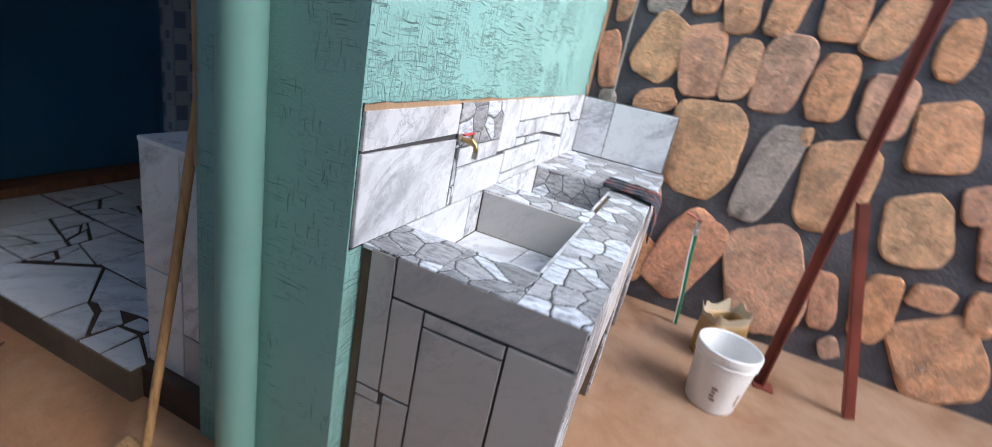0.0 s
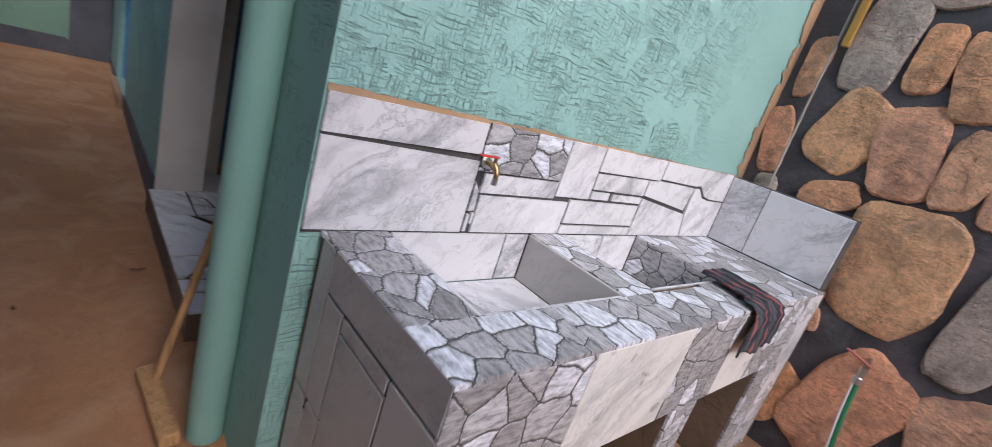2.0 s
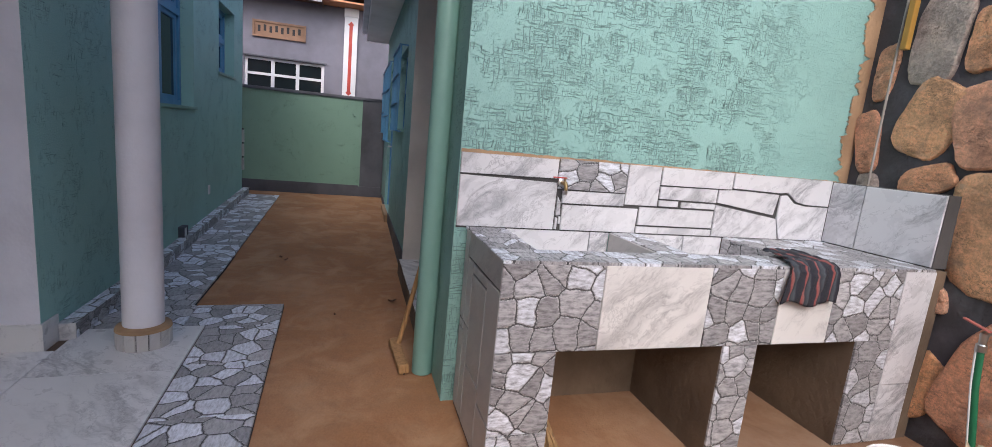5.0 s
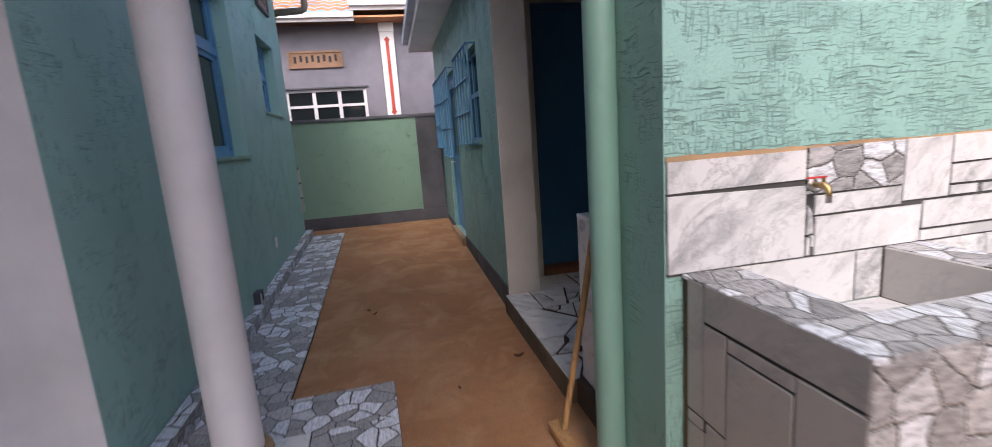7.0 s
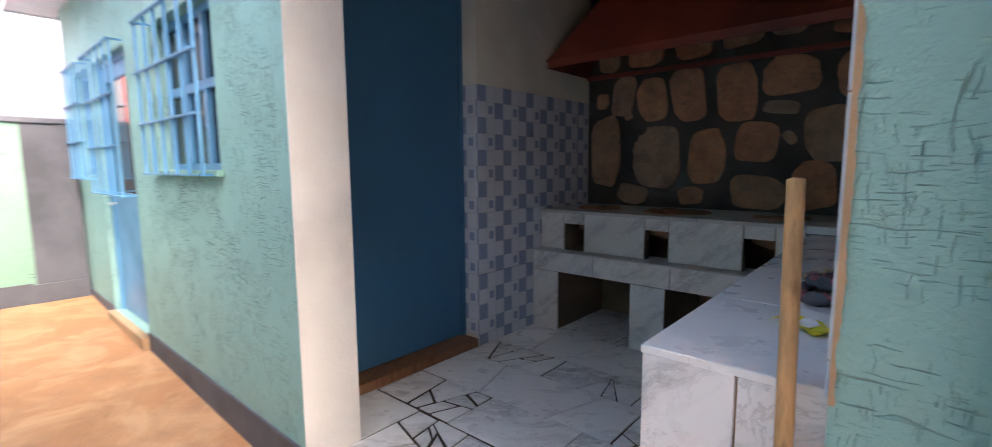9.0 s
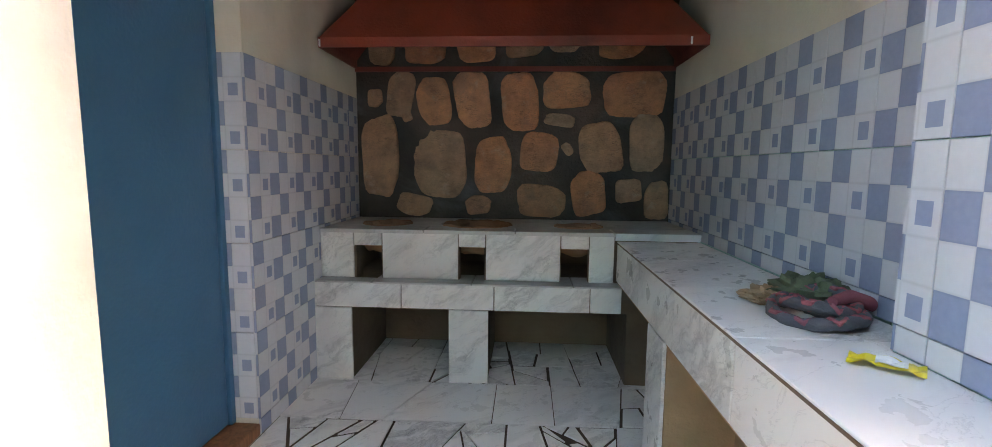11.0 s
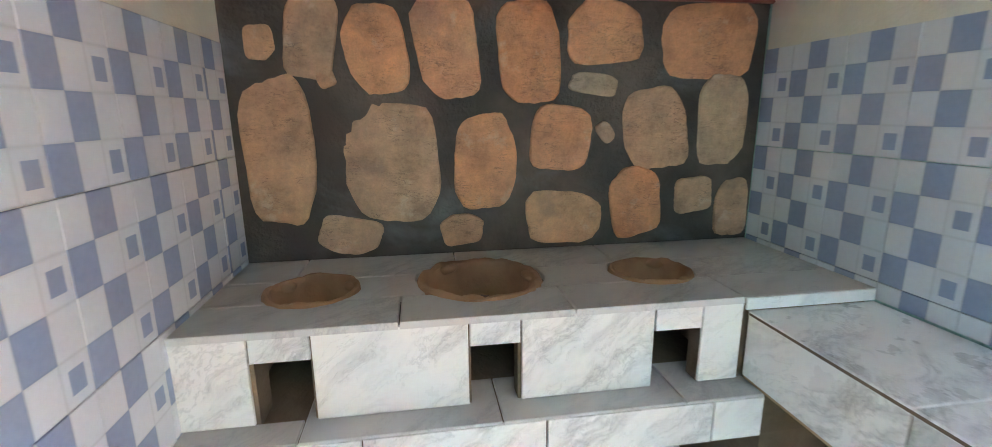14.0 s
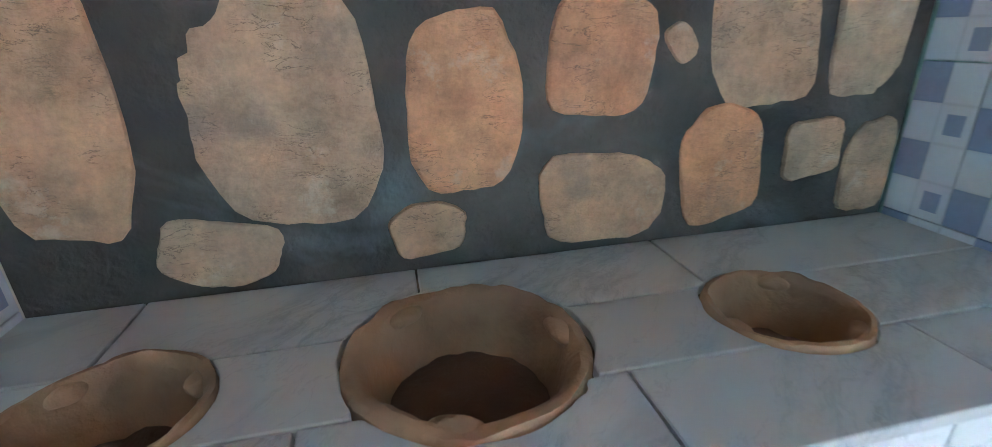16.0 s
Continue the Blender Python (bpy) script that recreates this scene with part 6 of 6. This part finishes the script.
def build_house_eave():
    eave = thing("house_eave", "narrow boxed eave, gutter and swan-neck pipe of the main house", "eave", SIDE)
    part("soffit", boxes((-5.2, 0.0, FACE - 0.2, 0.22, 3.32, 3.34)), WHITE, eave)
    part("fascia", boxes((-5.2, 0.0, 0.22, 0.245, 3.30, 3.44)), WHITE, eave)
    gutter = painted("brown_gutter", (0.20, 0.17, 0.13), 0.5)
    part("gutter", boxes((-5.22, 0.0, 0.246, 0.37, 3.30, 3.40), bevel=0.02), gutter, eave, "dull brown gutter")
    part("swan_neck", tube([(-5.06, 0.33, 3.31), (-5.06, 0.335, 3.16), (-5.06, 0.32, 3.11), (-5.06, 0.28, 3.09), (-5.06, 0.0, 3.07), (-5.06, -0.06, 3.05)], 0.042, 14), gutter, eave, "brown gutter outlet pipe", smooth=True)
    part("down_leg", tube([(-5.06, -0.06, 3.06), (-5.06, -0.08, 2.96), (-5.06, -0.08, 0.6)], 0.04, 14), gutter, eave, smooth=True)
    part("roof_slope", boxes((-5.2, 0.0, -4.6, 0.26, 3.45, 3.48)), ROOF, eave)


build_house_eave()


def build_porch_door():
    """Glazed blue steel door standing open flat along the porch wall side."""
    door = tagged(new("door_porch"), "blue steel porch door with a brown lock plate, ajar", "door", kind="structure")
    door.matrix_basis = HOUSE @ pose(0.035, -0.32, 0.04, 0, 0, -6)
    # local: leaf runs along -y from its free edge
    part("stile", boxes((-0.02, 0.025, -0.10, 0.0, 0.0, 2.06), (-0.02, 0.025, -0.86, -0.76, 0.0, 2.06), bevel=0.004), BLUE_DOOR, door)
    part("kick_panel", boxes((-0.018, 0.022, -0.76, -0.10, 0.0, 0.50), bevel=0.004), BLUE_DOOR, door, "solid blue lower panel")
    part("top_rail", boxes((-0.018, 0.022, -0.76, -0.10, 1.96, 2.06)), BLUE_DOOR, door)
    part("glazing", boxes((-0.004, 0.004, -0.76, -0.10, 0.50, 1.96)), painted("frosted_pane", (0.40, 0.41, 0.44), 0.3), door, "pale frosted glazing")
    part("guard_bar", bar((0.012, -0.16, 0.5), (0.012, -0.16, 1.96), 0.012, 0.012), BLACK, door, "black guard bar")
    part("guard_rail", bar((0.012, -0.76, 0.62), (0.012, -0.10, 0.62), 0.012, 0.012), BLACK, door)
    part("lock_plate", boxes((0.025, 0.032, -0.075, -0.03, 0.98, 1.24), bevel=0.003), painted("brown_lock_plate", (0.10, 0.055, 0.038), 0.35), door, "brown metal lock plate")
    part("door_handle", tube([(0.03, -0.052, 1.15), (0.075, -0.052, 1.15), (0.08, -0.06, 1.15), (0.08, -0.17, 1.148)], 0.008, 8), CHROME, door)


build_porch_door()


def build_column():
    col = thing("porch_column", "round lilac-white porch column on a tiled drum base", "column", HOUSE @ pose(-0.035, 0.445, 0.025))
    part("shaft", turned([(0.094, 0.10), (0.093, 0.5), (0.090, 2.904), (0, 2.904)], 40), LILAC, col, smooth=True)
    part("collar", turned([(0.128, 0.095), (0.124, 0.110), (0.094, 0.120)], 40), BARE, col, "rough orange mortar collar", smooth=True)
    part("drum", turned([(0.118, 0.0), (0.118, 0.098), (0, 0.098)], 40), GROUT_DARK, col)
    n = 14
    for i in range(n):
        me = slab_mesh("base_tile", rect(-0.0255, 0.0255, 0.0, 0.098, 0.001), 0.007)
        t = 360 * i / n
        link_mesh("base_tile", me, MARBLE_HEARTH, col, "", pose(0, 0, 0, 0, 0, t) @ pose(0, -0.1175, 0, 90, 0, 0))


build_column()
# Unseen porch cover implied by the column; its overhang is sized to block light.
structure("porch_ceiling", boxes((-0.30, 3.9, -4.6, 1.24, 2.93, 3.02)), WHITE, "unseen white porch ceiling, its reach set to hold back sky light", HOUSE)
structure("porch_roof", boxes((-0.305, 4.0, -4.6, 1.30, 3.02, 3.14)), SHEET, "unseen roof over the porch, drawn out to shade wall end and kitchen", HOUSE)
structure("wall_yard_east", boxes((6.8, 7.0, -6.0, 3.4, -0.2, 2.6)), GREEN_FAR, "plain green yard wall")
# Unseen closing walls; the east one stays tall to keep sun out.
structure("wall_porch_east", boxes((4.4, 4.6, -4.5, 0.5, -0.2, 2.9), (0.0, 4.6, -4.7, -4.5, -0.2, 2.9)), LILAC, "unseen lilac-grey porch end walls, full height against light from the east", HOUSE)

# kerb against the house wall
kerb = structure("kerb", boxes((-5.06, -0.14, FACE, 0.042, -0.1, 0.105)), GROUT_DARK, "low kerb of grey flagstone-print tile against the house wall", SIDE)
paving = structure("paving", boxes((-5.08, -0.1, 0.042, 0.466, -0.1, 0.011)), GROUT_DARK, "bed of the flagstone-print tile path", SIDE)
apron = structure("apron", boxes((-0.62, 4.4, 0.566, 1.085, -0.1, 0.012), (-0.62, -0.255, 0.1, 0.566, -0.1, 0.0115)), GROUT_DARK, "bed of the flagstone-print tiles before the porch", HOUSE)
porch = structure("porch_floor", boxes((-0.255, 4.4, -4.5, 0.683, -0.1, 0.018)), GROUT, "porch floor of large white marble tiles", HOUSE)


def lay_outdoor_tiles():
    """Path, kerb and porch tiles; the path climbs with the ground towards the end of the passage."""
    def rise(x):
        return max(0.0, ground_height(x - 1.46))

    n = 11
    for i in range(n):
        x1, x0 = -0.62 - (4.46 / n) * i, -0.62 - (4.46 / n) * (i + 1)
        z0, z1 = rise(x0), rise(x1)
        tilt = -math.degrees(math.atan2(z1 - z0, x1 - x0))
        m = Matrix.Translation(((x0 + x1) / 2, 0, 0.013 + (z0 + z1) / 2)) @ pose(0, 0, 0, 0, tilt, 0)
        half = (x1 - x0) / 2
        piece("path_tile", rect(-half, half, 0.044, 0.466, 0.001), m, 0.010, FLAG_PATH, paving)
        piece("kerb_face_tile", rect(-half, half, -0.004, 0.098, 0.001), Matrix.Translation(((x0 + x1) / 2, 0.042, (z0 + z1) / 2 + 0.014)) @ pose(0, 0, 0, 0, tilt, 0) @ pose(0, 0, 0, 90, 0, 180), 0.010, FLAG, kerb)
        piece("kerb_top_tile", rect(-half, half, FACE + 0.002, 0.052, 0.001), Matrix.Translation(((x0 + x1) / 2, 0, 0.104 + (z0 + z1) / 2)) @ pose(0, 0, 0, 0, tilt, 0), 0.010, FLAG_PATH, kerb)
    m = Matrix.Translation((0, 0, 0.013))
    piece("kerb_top_tile", rect(-0.62, -0.14, FACE + 0.002, 0.052, 0.001), Matrix.Translation((0, 0, 0.104)), 0.010, FLAG_PATH, kerb)
    piece("kerb_face_tile", rect(0.14, 0.62, 0.012, 0.112, 0.001), Matrix.Translation((0, 0.042, 0.0)) @ pose(0, 0, 0, 90, 0, 180), 0.010, FLAG, kerb)
    piece("kerb_end_tile", rect(FACE + 0.002, 0.052, 0.014, 0.112, 0.001), Matrix.Translation((-0.14, 0, 0)) @ pose(0, 0, 0, 90, 0, 90), 0.008, MARBLE_CREAM, kerb)
    piece("path_tile", rect(-0.62, -0.257, 0.10, 0.566, 0.001), m, 0.010, FLAG_PATH, apron)
    for a, b in ((-0.62, -0.257), (-0.257, 0.24), (0.24, 0.74), (0.74, 1.24), (1.24, 1.74), (1.74, 2.24), (2.24, 2.74), (2.74, 3.24)):
        lo = 0.566 if b < -0.2 else 0.686
        piece("path_tile", rect(a, b, lo, 1.085, 0.001), m, 0.010, FLAG_PATH, apron)
    top = Matrix.Translation((0, 0, 0.018))
    xs, ys = [-0.255, 0.30, 0.90, 1.5, 2.1, 2.7, 3.3], [-1.75, -1.15, -0.53, 0.08, 0.683]
    for a, b in zip(xs, xs[1:]):
        for c, d in zip(ys, ys[1:]):
            if a < 0.02 and d < FACE + 0.2:
                a2 = 0.018
                if c < FACE < d or d <= FACE:
                    piece("porch_tile", rect(a2, b, c, min(d, 0.08), 0.0012), top, 0.010, MARBLE_SOFT, porch)
            else:
                piece("porch_tile", rect(a, b, c, d, 0.0012), top, 0.010, MARBLE_SOFT, porch)


# ---- pieces of walls and floors ----
build_stone_walls()
build_crazy_floor()
lay_check_tiles(kitchen_west, plane_at((-3.352, 0, 0), "+x"), 2.457, 3.81, FLOOR_Z, 1.805, 0.17)
lay_check_tiles(kitchen_west, plane_at((0, 2.463, 0), "-y"), -3.52, -3.353, 0.187, 1.805, 0.167)
lay_check_tiles(kitchen_east, plane_at((EAST_X, 0, 0), "-x"), -3.81, -1.57, 0.942, 1.805, 0.16)
lay_check_tiles(kitchen_east, plane_at((-1.335, 0, 0), "-x"), -1.565, -1.10, 0.942, 1.83, 0.095)
lay_outdoor_tiles()
